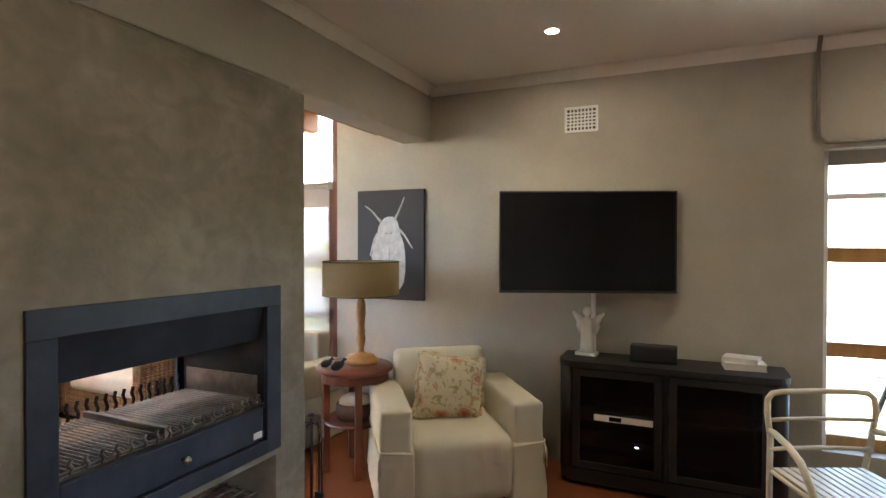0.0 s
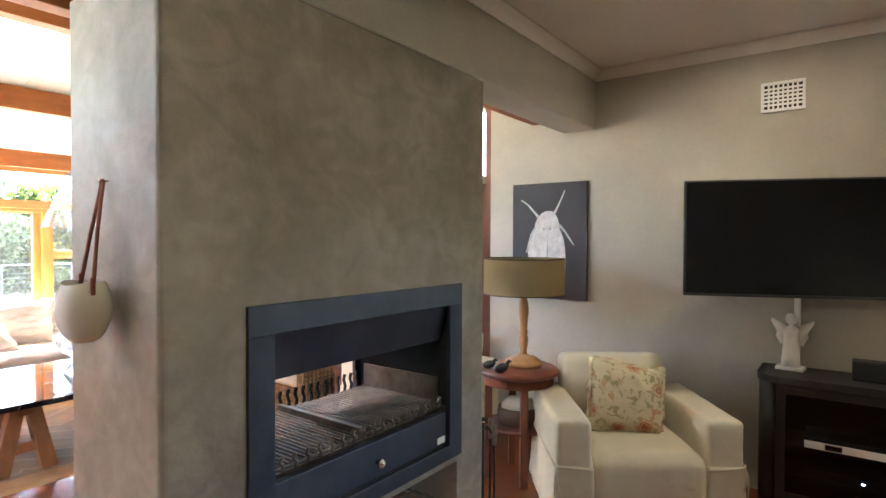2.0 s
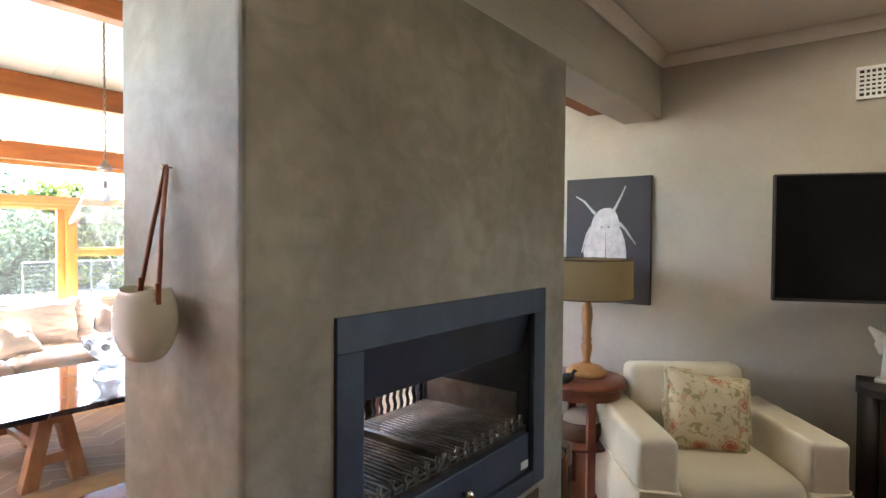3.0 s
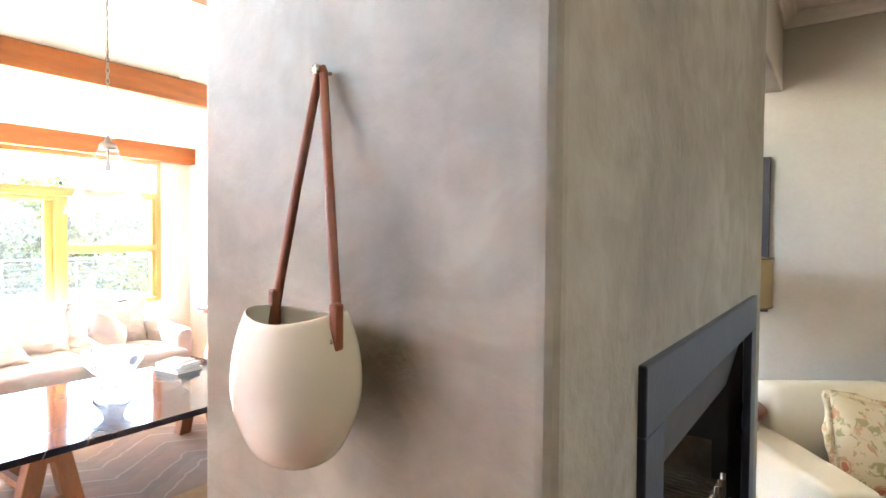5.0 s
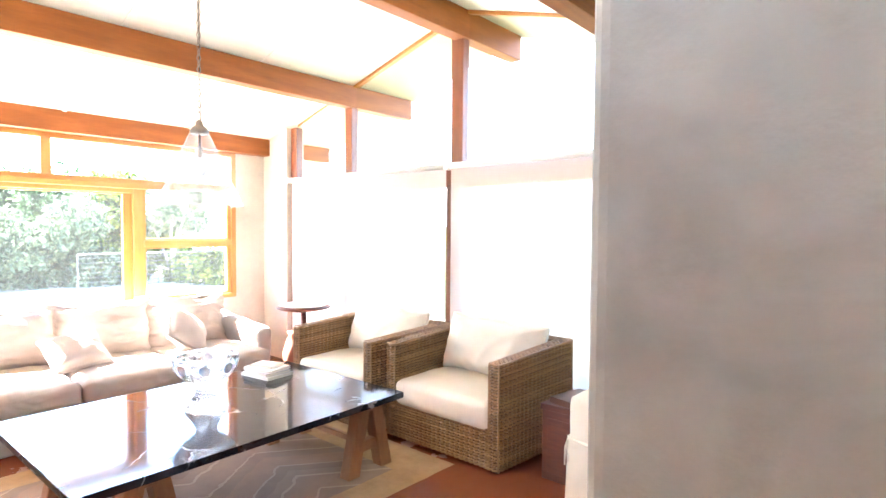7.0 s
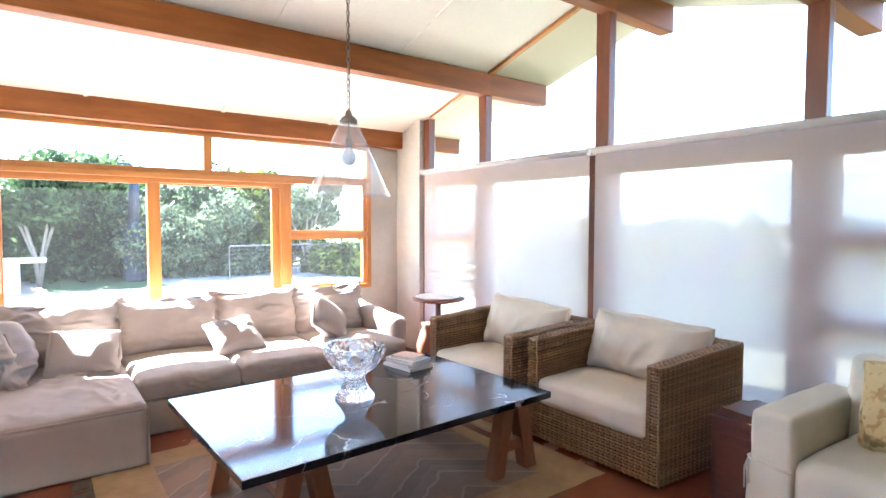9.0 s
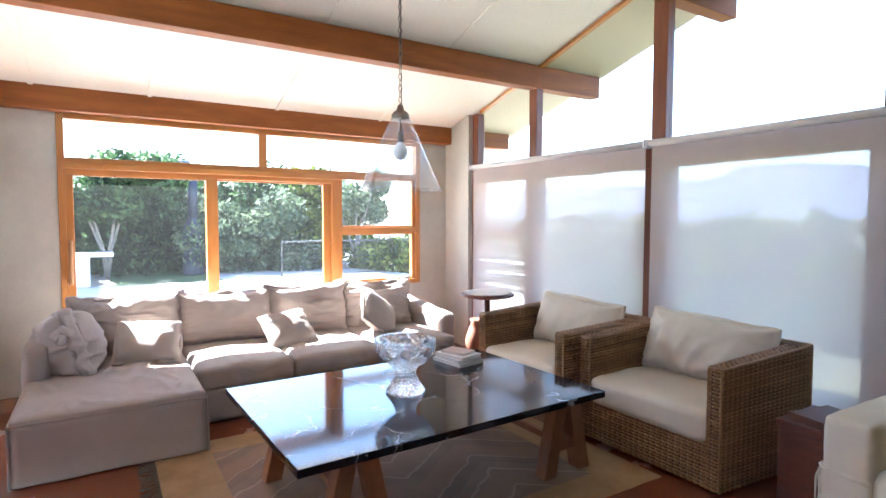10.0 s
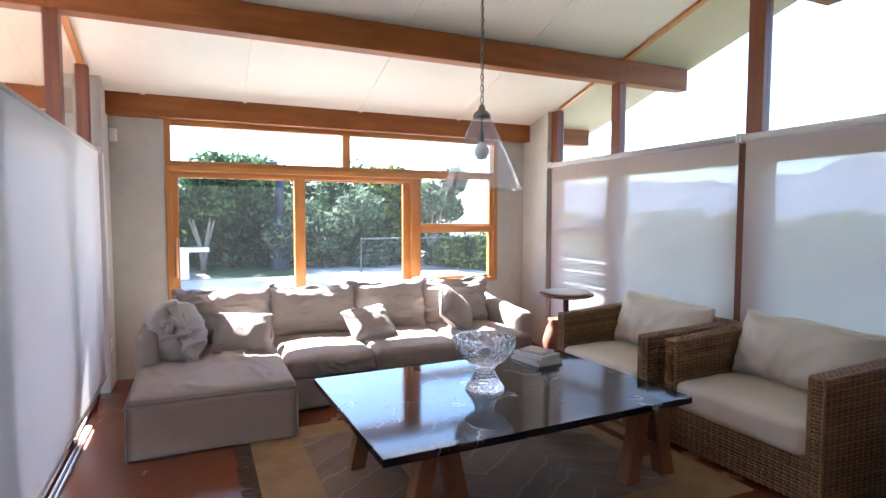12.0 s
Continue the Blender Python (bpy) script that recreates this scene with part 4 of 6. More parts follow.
for k, (dx, dy, r) in enumerate(((-0.14, -0.17, 0.03), (-0.01, -0.22, 0.034))):
    bd = thing("bird_ornament", pose(-2.47 + dx, 3.72 + dy, 0.775, 0, 0, 40 * k), "small dark metal bird ornament on the lamp table", "ornament", "bird ornaments")
    bm = moved(lathe([(0.002, -0.045), (r * 0.7, -0.03), (r, 0.0), (r * 0.75, 0.035), (0.004, 0.06)], 14), pose(0, 0, r * 0.9, 0, 70, 0))
    part("bird_body", bm, BLACKM, bd, "", True)
    part("neck", tube([(0.03, 0, r), (0.045, 0, r * 1.9), (0.055, 0, r * 2.3), (0.075, 0, r * 2.2)], [0.016, 0.012, 0.013, 0.003], 10), BLACKM, bd, "", True)

# ---- woven armchairs ----
def woven_mat():
    m = material("rattan_weave", (0.36, 0.215, 0.11), (0.26, 0.15, 0.07), 0.5, 8, 120, 0.02)
    nt = m.node_tree
    p = nt.nodes["Principled BSDF"]
    src = p.inputs["Base Color"].links[0].from_socket
    geo = nt.nodes.new("ShaderNodeNewGeometry")
    ramp = nt.nodes.new("ShaderNodeValToRGB")
    ramp.color_ramp.elements[0].color, ramp.color_ramp.elements[1].color = (0.78, 0.74, 0.68, 1), (1.15, 1.12, 1.05, 1)
    link(nt, geo.outputs["Random Per Island"], ramp.inputs["Fac"])
    mx = nt.nodes.new("ShaderNodeMixRGB")
    mx.blend_type = "MULTIPLY"
    mx.inputs["Fac"].default_value = 1.0
    link(nt, src, mx.inputs["Color1"])
    link(nt, ramp.outputs["Color"], mx.inputs["Color2"])
    link(nt, mx.outputs["Color"], p.inputs["Base Color"])
    return m


WICKER = woven_mat()
# Near-black core paints in the shade between strands; the feet share it.
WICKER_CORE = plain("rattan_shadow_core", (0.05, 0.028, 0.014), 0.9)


def weave(panels, pitch=0.021, stake=0.022, amp=0.0075):
    """Woven strands over panels of (origin, u direction, v direction, width, height): rows that pass in and out round the stakes."""
    verts, faces = [], []
    for o, u, v, w, h in panels:
        o, u, v = np.array(o, float), np.array(u, float), np.array(v, float)
        n = np.cross(u, v)
        rows, cols = max(1, round(h / pitch)), max(2, round(w / stake * 4))
        us = np.linspace(0, w, cols + 1)
        for r in range(rows):
            vc = (r + 0.5) * h / rows
            wave = amp * np.cos(np.pi * us / stake + (0.8 if r % 2 else 0.0))
            jit = (random.random() - 0.5) * 0.002
            start = len(verts)
            for dv, dn in ((-0.5, -0.009), (-0.25, 0.001), (0.25, 0.001), (0.5, -0.009)):
                pts = o + us[:, None] * u + (vc + dv * h / rows * 0.86 + jit) * v + (0.004 + dn + wave)[:, None] * n
                verts.extend(map(tuple, pts))
            c = cols + 1
            for k in range(3):
                for i in range(cols):
                    a = start + k * c + i
                    faces.append((a, a + 1, a + c + 1, a + c))
    me = bpy.data.meshes.new("woven")
    me.from_pydata(verts, [], faces)
    me.update()
    return me


def wicker_chair(m, w, d, h):
    e = thing("wicker_armchair", m, "square woven rattan armchair with cream seat and back cushions", "armchair", "wicker armchairs")
    t, hw, hd, sh = 0.078, w / 2, d / 2, 0.29
    X, Y, Z = (1, 0, 0), (0, 1, 0), (0, 0, 1)
    nX, nY = (-1, 0, 0), (0, -1, 0)
    for sx, nm in ((-1, "arm"), (1, "arm")):
        xo, xi = sx * hw, sx * (hw - t)
        x0, x1 = min(xo, xi), max(xo, xi)
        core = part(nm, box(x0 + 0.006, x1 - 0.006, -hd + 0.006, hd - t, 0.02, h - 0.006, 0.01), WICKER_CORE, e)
        out = [((x0, -hd, 0.02), X, Z, t, h - 0.02), ((x0, -hd, h), X, Y, t, d)]
        if sx > 0:
            out += [((x1, -hd, 0.02), Y, Z, d, h - 0.02), ((x0, hd - t, sh), nY, Z, d - t, h - sh)]
        else:
            out += [((x0, hd, 0.02), nY, Z, d, h - 0.02), ((x1, -hd, sh), Y, Z, d - t, h - sh)]
        obj_me("weave", weave(out), WICKER, core)
        for pts in ([(xo, -hd, 0.03), (xo, -hd, h)], [(xi, -hd, sh), (xi, -hd, h)], [(xo, -hd, h), (xo, hd, h)], [(xi, -hd, h), (xi, hd - t, h)], [(xo, -hd, h), (xi, -hd, h)]):
            part("edge_cane", tube(pts, 0.0075, 8), WICKER, core)
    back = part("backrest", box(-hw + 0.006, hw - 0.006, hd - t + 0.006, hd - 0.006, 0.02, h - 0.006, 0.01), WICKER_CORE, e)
    obj_me("weave", weave([((hw, hd, 0.02), nX, Z, w, h - 0.02), ((-hw + t, hd - t, h), X, Y, w - 2 * t, t), ((-hw + t, hd - t, sh), X, Z, w - 2 * t, h - sh)]), WICKER, back)
    for pts in ([(-hw, hd, 0.03), (-hw, hd, h)], [(hw, hd, 0.03), (hw, hd, h)], [(-hw, hd, h), (hw, hd, h)], [(-hw + t, hd - t, h), (hw - t, hd - t, h)]):
        part("edge_cane", tube(pts, 0.009, 8), WICKER, back)
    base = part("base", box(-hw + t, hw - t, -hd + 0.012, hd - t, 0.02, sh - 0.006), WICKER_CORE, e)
    obj_me("weave", weave([((-hw + t, -hd + 0.006, 0.02), X, Z, w - 2 * t, sh - 0.02), ((-hw + t, -hd + 0.006, sh), X, Y, w - 2 * t, 0.08)]), WICKER, base)
    part("seat_cushion", moved(soft(w - 2 * t - 0.005, d - t + 0.01, 0.19, 0.05, 0.02, 0.008, 26, 1.0, 4, crease=0.006, run=(1.0, 0.3, 0.2)), pose(0, -t / 2 - 0.012, sh + 0.085)), CANVAS, e, "cream canvas seat cushion", True)
    part("back_cushion", moved(soft(w - 2 * t - 0.03, 0.21, 0.46, 0.06, 0.055, 0.024, 40, 2.0, 3.2, pinch=0.022, fold=(1.3, 1, 1.0), crease=0.016, run=(0.7, 0.6, 0.45)), pose(-0.01, hd - t - 0.13, sh + 0.385, -16, 1.5, 0)), CANVAS, e, "plump cream back cushion", True)
    for sx in (-1, 1):
        for sy in (-1, 1):
            part("foot", box(sx * (hw - 0.06) - 0.03, sx * (hw - 0.06) + 0.03, sy * (hd - 0.06) - 0.03, sy * (hd - 0.06) + 0.03, 0, 0.022), WICKER_CORE, e)
    # the arms rise towards the back and one side splays outwards
    for ob in e.children_recursive:
        rises = ob.name.split(".")[0] in ("arm", "backrest", "weave", "edge_cane")
        for v in ob.data.vertices:
            back = (v.co.y + hd) / d
            if rises and v.co.z > sh:
                v.co.z += 0.055 * back * (v.co.z - sh) / (h - sh)
            if v.co.x > 0:
                v.co.x += 0.075 * back * v.co.x / hw
    return e


cb = wicker_chair(pose(-5.16, 4.005, 0, 0, 0, 0), 1.06, 0.86, 0.74)
ca = copy_thing(cb, pose(-6.32, 3.925, 0, 0, 0, -0.5))

# ---- slip-covered armchairs ----
def piping(points, r=0.006):
    return tube(points, r, 6)


def flared(bm, amount, z0, z1):
    """Spreads a cloth block outwards towards its hem."""
    for v in bm.verts:
        k = max(0.0, min(1.0, (z1 - v.co.z) / (z1 - z0))) ** 1.5
        v.co.x *= 1 + amount * k
        v.co.y *= 1 + amount * 0.25 * k
    return bm


def cream_chair(m, label):
    e = thing("slipcovered_armchair", m, label, "armchair", "cream armchairs")
    w, d = 1.06, 0.88
    for sx in (-1, 1):
        xc = sx * (w / 2 - 0.1025)
        a = part("arm", moved(soft(0.205, d - 0.02, 0.62, 0.028, 0.006, 0.007, 30, 5 + sx, 3, fold=(1, 1, 1.4), crease=0.007, run=(0.5, 0.3, 1.0)), pose(xc, -0.01, 0.345)), CREAM, e, "", True)
        part("skirt", moved(flared(soft(0.214, d - 0.008, 0.40, 0.014, 0.0, 0.006, 24, 8 + sx, 3, fold=(1.2, 1.2, 0.35), crease=0.006, run=(0.8, 0.6, 0.3)), 0.10, -0.2, 0.2), pose(xc, -0.012, 0.205)), CREAM, a, "loose hanging skirt", True)
        hw, hd = 0.1075, d / 2 - 0.003
        part("hem_roll", tube([(xc - sx * hw, -hd - 0.012, 0.385), (xc - sx * 0.02, -hd - 0.018, 0.392), (xc + sx * (hw - 0.02), -hd - 0.016, 0.402), (xc + sx * (hw + 0.004), -hd + 0.01, 0.404), (xc + sx * (hw + 0.005), -0.1, 0.40), (xc + sx * (hw + 0.004), hd - 0.1, 0.40)], 0.007, 8), CREAM, a, "rolled cloth hem", True)
        for k in (0, 1):
            part("tie", tube([(xc + sx * 0.098, -hd - 0.014, 0.40), (xc + sx * (0.10 + 0.012 * k), -hd - 0.022, 0.35), (xc + sx * (0.092 + 0.022 * k), -hd - 0.02, 0.27 - 0.03 * k)], [0.006, 0.005, 0.004], 6), CREAM, a, "hanging cloth tie", True)
    part("backrest", moved(soft(w - 0.36, 0.22, 0.74, 0.05, 0.015, 0.008, 20, 3, 3, crease=0.005), pose(0, d / 2 - 0.12, 0.51, -8, 0, 0)), CREAM, e, "", True)
    part("seat_cushion", moved(soft(w - 0.40, d - 0.12, 0.24, 0.085, 0.02, 0.008, 24, 4, 3, crease=0.006), pose(0, -0.075, 0.345)), CREAM, e, "", True)
    part("front_skirt", moved(flared(soft(w - 0.385, 0.22, 0.43, 0.095, 0.004, 0.010, 26, 9, 2.4, fold=(1.4, 1, 0.35), crease=0.005, run=(0.7, 1, 0.3)), 0.05, -0.2, 0.2), pose(0, -d / 2 + 0.095, 0.248)), CREAM, e, "", True)
    return e


def floral_mat(name, ground, ink1, ink2, scale):
    m = material(name, ground, tuple(v * 0.93 for v in ground), 0.9, 4, 220, 0.03, spec=0.2)
    nt = m.node_tree
    p = nt.nodes["Principled BSDF"]
    col = p.inputs["Base Color"].links[0].from_socket
    tc = nt.nodes.new("ShaderNodeTexCoord")
    for ink, sc, lo, hi, off in ((ink2, scale * 2.2, 0.55, 0.62, 5.0), (ink1, scale, 0.60, 0.65, 1.5)):
        mp = nt.nodes.new("ShaderNodeMapping")
        mp.inputs["Location"].default_value = (off, off * 0.7, off * 0.3)
        link(nt, tc.outputs["Object"], mp.inputs["Vector"])
        no = nt.nodes.new("ShaderNodeTexNoise")
        no.inputs["Scale"].default_value, no.inputs["Detail"].default_value, no.inputs["Distortion"].default_value = sc, 3.0, 0.6
        link(nt, mp.outputs["Vector"], no.inputs["Vector"])
        rp = nt.nodes.new("ShaderNodeValToRGB")
        rp.color_ramp.elements[0].position, rp.color_ramp.elements[1].position = lo, hi
        link(nt, no.outputs["Fac"], rp.inputs["Fac"])
        mx = nt.nodes.new("ShaderNodeMixRGB")
        link(nt, rp.outputs["Color"], mx.inputs["Fac"])
        link(nt, col, mx.inputs["Color1"])
        mx.inputs["Color2"].default_value = (*ink, 1)
        col = mx.outputs["Color"]
    link(nt, col, p.inputs["Base Color"])
    return m



def rosettes(m, scale, rings):
    """Prints round many-petalled blooms over a cloth: rings of (inner, outer, colour) in the cell's own units."""
    nt = m.node_tree
    p = nt.nodes["Principled BSDF"]
    col = p.inputs["Base Color"].links[0].from_socket
    tc = nt.nodes.new("ShaderNodeTexCoord")
    no = nt.nodes.new("ShaderNodeTexNoise")
    no.inputs["Scale"].default_value, no.inputs["Detail"].default_value = 30.0, 2.0
    link(nt, tc.outputs["Object"], no.inputs["Vector"])
    ad = nt.nodes.new("ShaderNodeMixRGB")
    ad.inputs["Fac"].default_value = 0.035
    link(nt, tc.outputs["Object"], ad.inputs["Color1"])
    link(nt, no.outputs["Color"], ad.inputs["Color2"])
    vo = nt.nodes.new("ShaderNodeTexVoronoi")
    vo.inputs["Scale"].default_value = scale
    link(nt, ad.outputs["Color"], vo.inputs["Vector"])
    for lo, hi, ink in rings:
        rp = nt.nodes.new("ShaderNodeValToRGB")
        els = rp.color_ramp.elements
        els[0].position, els[0].color = max(0.0, lo - 0.02), (0, 0, 0, 1)
        els[1].position, els[1].color = hi + 0.03, (0, 0, 0, 1)
        els.new(lo + 0.005).color = (1, 1, 1, 1)
        els.new(hi).color = (1, 1, 1, 1)
        link(nt, vo.outputs["Distance"], rp.inputs["Fac"])
        mx = nt.nodes.new("ShaderNodeMixRGB")
        link(nt, rp.outputs["Color"], mx.inputs["Fac"])
        link(nt, col, mx.inputs["Color1"])
        mx.inputs["Color2"].default_value = (*ink, 1)
        col = mx.outputs["Color"]
    link(nt, col, p.inputs["Base Color"])
    return m


FLORAL = rosettes(floral_mat("floral_print", (0.66, 0.58, 0.40), (0.50, 0.30, 0.17), (0.36, 0.33, 0.17), 12), 6.0, [(0.02, 0.12, (0.42, 0.13, 0.08)), (0.16, 0.21, (0.48, 0.20, 0.12)), (0.26, 0.29, (0.52, 0.33, 0.2))])
LEAFY = floral_mat("leaf_print", (0.55, 0.42, 0.20), (0.24, 0.17, 0.07), (0.36, 0.24, 0.09), 8)

c1 = cream_chair(pose(-1.735, 3.80, 0, 0, 0, 36), "cream slipcovered armchair beside the lamp table")
c2 = cream_chair(pose(-3.56, 3.97, 0, 0, 0, -3), "cream slipcovered armchair beside a small wooden chest")


def cushion(m, sx, sz, th, mat, label, seed, group=""):
    e = tagged(obj("cushion", soft(sx, th, sz, 0.05, 0.035, 0.012, 26, seed, 5, pinch=0.018, crease=0.012, run=(0.6, 0.6, 0.8)), mat, None, True), label, "cushion", group)
    e.matrix_world = m
    return e


cushion(pose(-1.73, 3.79, 0.665, -22, 7, 30), 0.46, 0.44, 0.16, FLORAL, "cream cushion with red and green floral print", 1.3)
cushion(pose(-3.54, 4.03, 0.69, -20, -6, -3), 0.46, 0.46, 0.16, LEAFY, "ochre cushion with brown leaf print on the armchair", 2.3)

# small chest between the armchairs
CHEST = material("dark_chest_wood", (0.13, 0.038, 0.017), (0.07, 0.022, 0.011), 0.45, 5, 50, 0.02, stretch=(1, 1, 6))
ch = thing("wooden_chest", pose(-4.24, 3.96, 0), "small dark red wooden chest with a book on top", "chest")
part("body", box(-0.17, 0.17, -0.2, 0.2, 0.0, 0.46, 0.006), CHEST, ch)
part("lid", box(-0.18, 0.18, -0.21, 0.21, 0.46, 0.50, 0.006), CHEST, ch)
part("panel", box(-0.13, 0.13, -0.206, -0.199, 0.05, 0.41, 0.004), CHEST, ch)
book(0.30, 0.22, 0.04, pose(-4.24, 3.93, 0.50, 0, 0, 78), material("old_leather_cover", (0.14, 0.06, 0.03), (0.09, 0.04, 0.02), 0.5), "old brown book lying on the chest", "books on the chest")

# ---- corner sofa ----
so = thing("corner_sofa", Matrix(), "sand linen corner sofa with chaise and loose back cushions", "sofa")
SF = -7.36
for k, (y0, y1) in enumerate(((1.215, 1.97), (1.975, 2.78), (2.785, 3.57))):
    md = part("seat_module", moved(soft(1.22, y1 - y0 - 0.004, 0.27, 0.025, 0.004, 0.006, 12, k + 1, 5), pose(SF - 0.61, (y0 + y1) / 2, 0.14)), LINEN, so, "", True)
    part("seat_cushion", moved(soft(1.0, y1 - y0 - 0.002, 0.17, 0.05, 0.025, 0.014, 34, k + 11, 3, crease=0.009, run=(0.4, 1, 1)), pose(SF - 0.49, (y0 + y1) / 2, 0.355)), LINEN, md, "", True)
    part("piping", piping([(SF + 0.004, y0 + 0.01, 0.292), (SF + 0.012, (y0 + y1) / 2, 0.29), (SF + 0.004, y1 - 0.01, 0.292)]), LINEN, md)
chx0, chx1, chy0, chy1 = -8.62, -6.84, 0.13, 1.21
md = part("chaise_module", moved(soft(chx1 - chx0, chy1 - chy0, 0.37, 0.02, 0.004, 0.008, 18, 21, 3.5, fold=(1, 1, 0.5)), pose((chx0 + chx1) / 2, (chy0 + chy1) / 2, 0.19)), LINEN, so, "", True)
part("seat_cushion", moved(soft(chx1 - chx0 - 0.01, chy1 - chy0 - 0.01, 0.12, 0.03, 0.02, 0.014, 64, 23, 3, fold=(0.8, 1.4, 1), crease=0.03, run=(0.55, 1.0, 0.5), hem=1.0), pose((chx0 + chx1) / 2, (chy0 + chy1) / 2, 0.36)), LINEN, md, "creased linen seat", True)
for pts in ([(chx1, chy0, 0.385), (chx1, chy1, 0.385)], [(chx1, chy0, 0.01), (chx1, chy0, 0.385)], [(chx1, chy1, 0.01), (chx1, chy1, 0.385)], [(chx1, chy0, 0.385), (chx0 + 0.2, chy0, 0.385)]):
    part("piping", piping(pts), LINEN, md)
part("backrest", moved(soft(0.16, 3.45, 0.66, 0.05, 0.01, 0.012, 16, 31, 3), pose(-8.66, 1.85, 0.335)), LINEN, so, "", True)
part("arm", moved(soft(1.05, 0.20, 0.64, 0.07, 0.015, 0.02, 14, 33, 4), pose(-8.20, 3.69, 0.325, 0, 5, 0)), LINEN, so, "", True)
part("arm", moved(soft(0.95, 0.16, 0.66, 0.06, 0.015, 0.03, 14, 35, 4), pose(-8.15, 0.20, 0.34)), LINEN, so, "", True)
for k, (y0, y1, rz, tl) in enumerate(((0.42, 1.20, 2, -14), (1.22, 2.02, -2, -15), (2.04, 2.80, 1, -13), (2.80, 3.56, -3, -15))):
    part("back_cushion", moved(soft(y1 - y0 + 0.02, 0.24, 0.50, 0.055, 0.04, 0.03, 44, 41 + k * 1.7, 4.0, fold=(0.8, 1, 1.8), pinch=0.06, crease=0.03, run=(0.35, 0.6, 1.1)), pose(-8.38, (y0 + y1) / 2, 0.635, tl, 0, 90 + rz)), LINEN, so, "loose crumpled linen back cushion", True)
part("end_cushion", moved(soft(0.58, 0.30, 0.50, 0.08, 0.05, 0.026, 50, 51, 3.6, fold=(1, 1, 1.8), pinch=0.02, crease=0.045, run=(0.7, 0.6, 1.0)), pose(-7.98, 0.40, 0.63, -14, 8, 190)), PALE, so, "crumpled pale end cushion with knotted corners", True)
for dy, dz, r in ((-0.035, 0.0, 30), (0.04, 0.015, -35), (0.0, -0.03, 80)):
    part("knot", moved(soft(0.045, 0.10, 0.06, 0.02, 0.012, 0.02, 8, dy * 90 + 3, 9), pose(-7.69, 0.36 + dy * 0.8, 0.75 + dz, r, 0, 8)), PALE, so, "knotted cloth tie", True)
for x, y, z, s, rx, ry, rz, sd in ((-7.93, 0.93, 0.575, 0.48, -50, 4, 84, 1), (-7.95, 2.08, 0.57, 0.42, -52, -6, 95, 2), (-7.97, 3.02, 0.62, 0.46, -46, 38, 98, 3)):
    cushion(pose(x, y, z, rx, ry, rz), s, s * 0.88 if sd < 3 else s, 0.14, LINEN, "small sand linen scatter cushion on the sofa", 60 + sd, "scatter cushions")

# ---- coffee table ----
def marble():
    m = material("black_marble", (0.012, 0.012, 0.016), (0.02, 0.019, 0.024), 0.1, 3, 40, 0.0)
    nt = m.node_tree
    p = nt.nodes["Principled BSDF"]
    for lk in list(p.inputs["Roughness"].links):
        nt.links.remove(lk)
    p.inputs["Roughness"].default_value = 0.09
    col = p.inputs["Base Color"].links[0].from_socket
    tc = nt.nodes.new("ShaderNodeTexCoord")
    no = nt.nodes.new("ShaderNodeTexNoise")
    no.inputs["Scale"].default_value, no.inputs["Detail"].default_value = 2.5, 6.0
    link(nt, tc.outputs["Object"], no.inputs["Vector"])
    ad = nt.nodes.new("ShaderNodeMixRGB")
    ad.inputs["Fac"].default_value = 0.35
    link(nt, tc.outputs["Object"], ad.inputs["Color1"])
    link(nt, no.outputs["Color"], ad.inputs["Color2"])
    vo = nt.nodes.new("ShaderNodeTexVoronoi")
    vo.feature = "DISTANCE_TO_EDGE"
    vo.inputs["Scale"].default_value = 3.4
    link(nt, ad.outputs["Color"], vo.inputs["Vector"])
    rp = nt.nodes.new("ShaderNodeValToRGB")
    rp.color_ramp.elements[0].position, rp.color_ramp.elements[1].position = 0.0, 0.02
    rp.color_ramp.elements[0].color, rp.color_ramp.elements[1].color = (1, 1, 1, 1), (0, 0, 0, 1)
    link(nt, vo.outputs["Distance"], rp.inputs["Fac"])
    br2 = nt.nodes.new("ShaderNodeTexNoise")
    br2.inputs["Scale"].default_value = 3.5
    link(nt, tc.outputs["Object"], br2.inputs["Vector"])
    r2 = nt.nodes.new("ShaderNodeValToRGB")
    r2.color_ramp.elements[0].position, r2.color_ramp.elements[1].position = 0.44, 0.6
    link(nt, br2.outputs["Fac"], r2.inputs["Fac"])
    ml = nt.nodes.new("ShaderNodeMath")
    ml.operation = "MULTIPLY"
    link(nt, rp.outputs["Color"], ml.inputs[0])
    link(nt, r2.outputs["Color"], ml.inputs[1])
    mx = nt.nodes.new("ShaderNodeMixRGB")
    link(nt, ml.outputs[0], mx.inputs["Fac"])
    link(nt, col, mx.inputs["Color1"])
    mx.inputs["Color2"].default_value = (0.45, 0.43, 0.42, 1)
    link(nt, mx.outputs["Color"], p.inputs["Base Color"])
    return m


ct = thing("coffee_table", pose(-5.775, 2.228, 0, 0, 0, 1.7), "black veined marble table top on two oak trestles", "coffee table")
part("tabletop", box(-0.66, 0.66, -0.96, 0.96, 0.507, 0.547, 0.004), marble(), ct, "polished black marble slab with white veins")
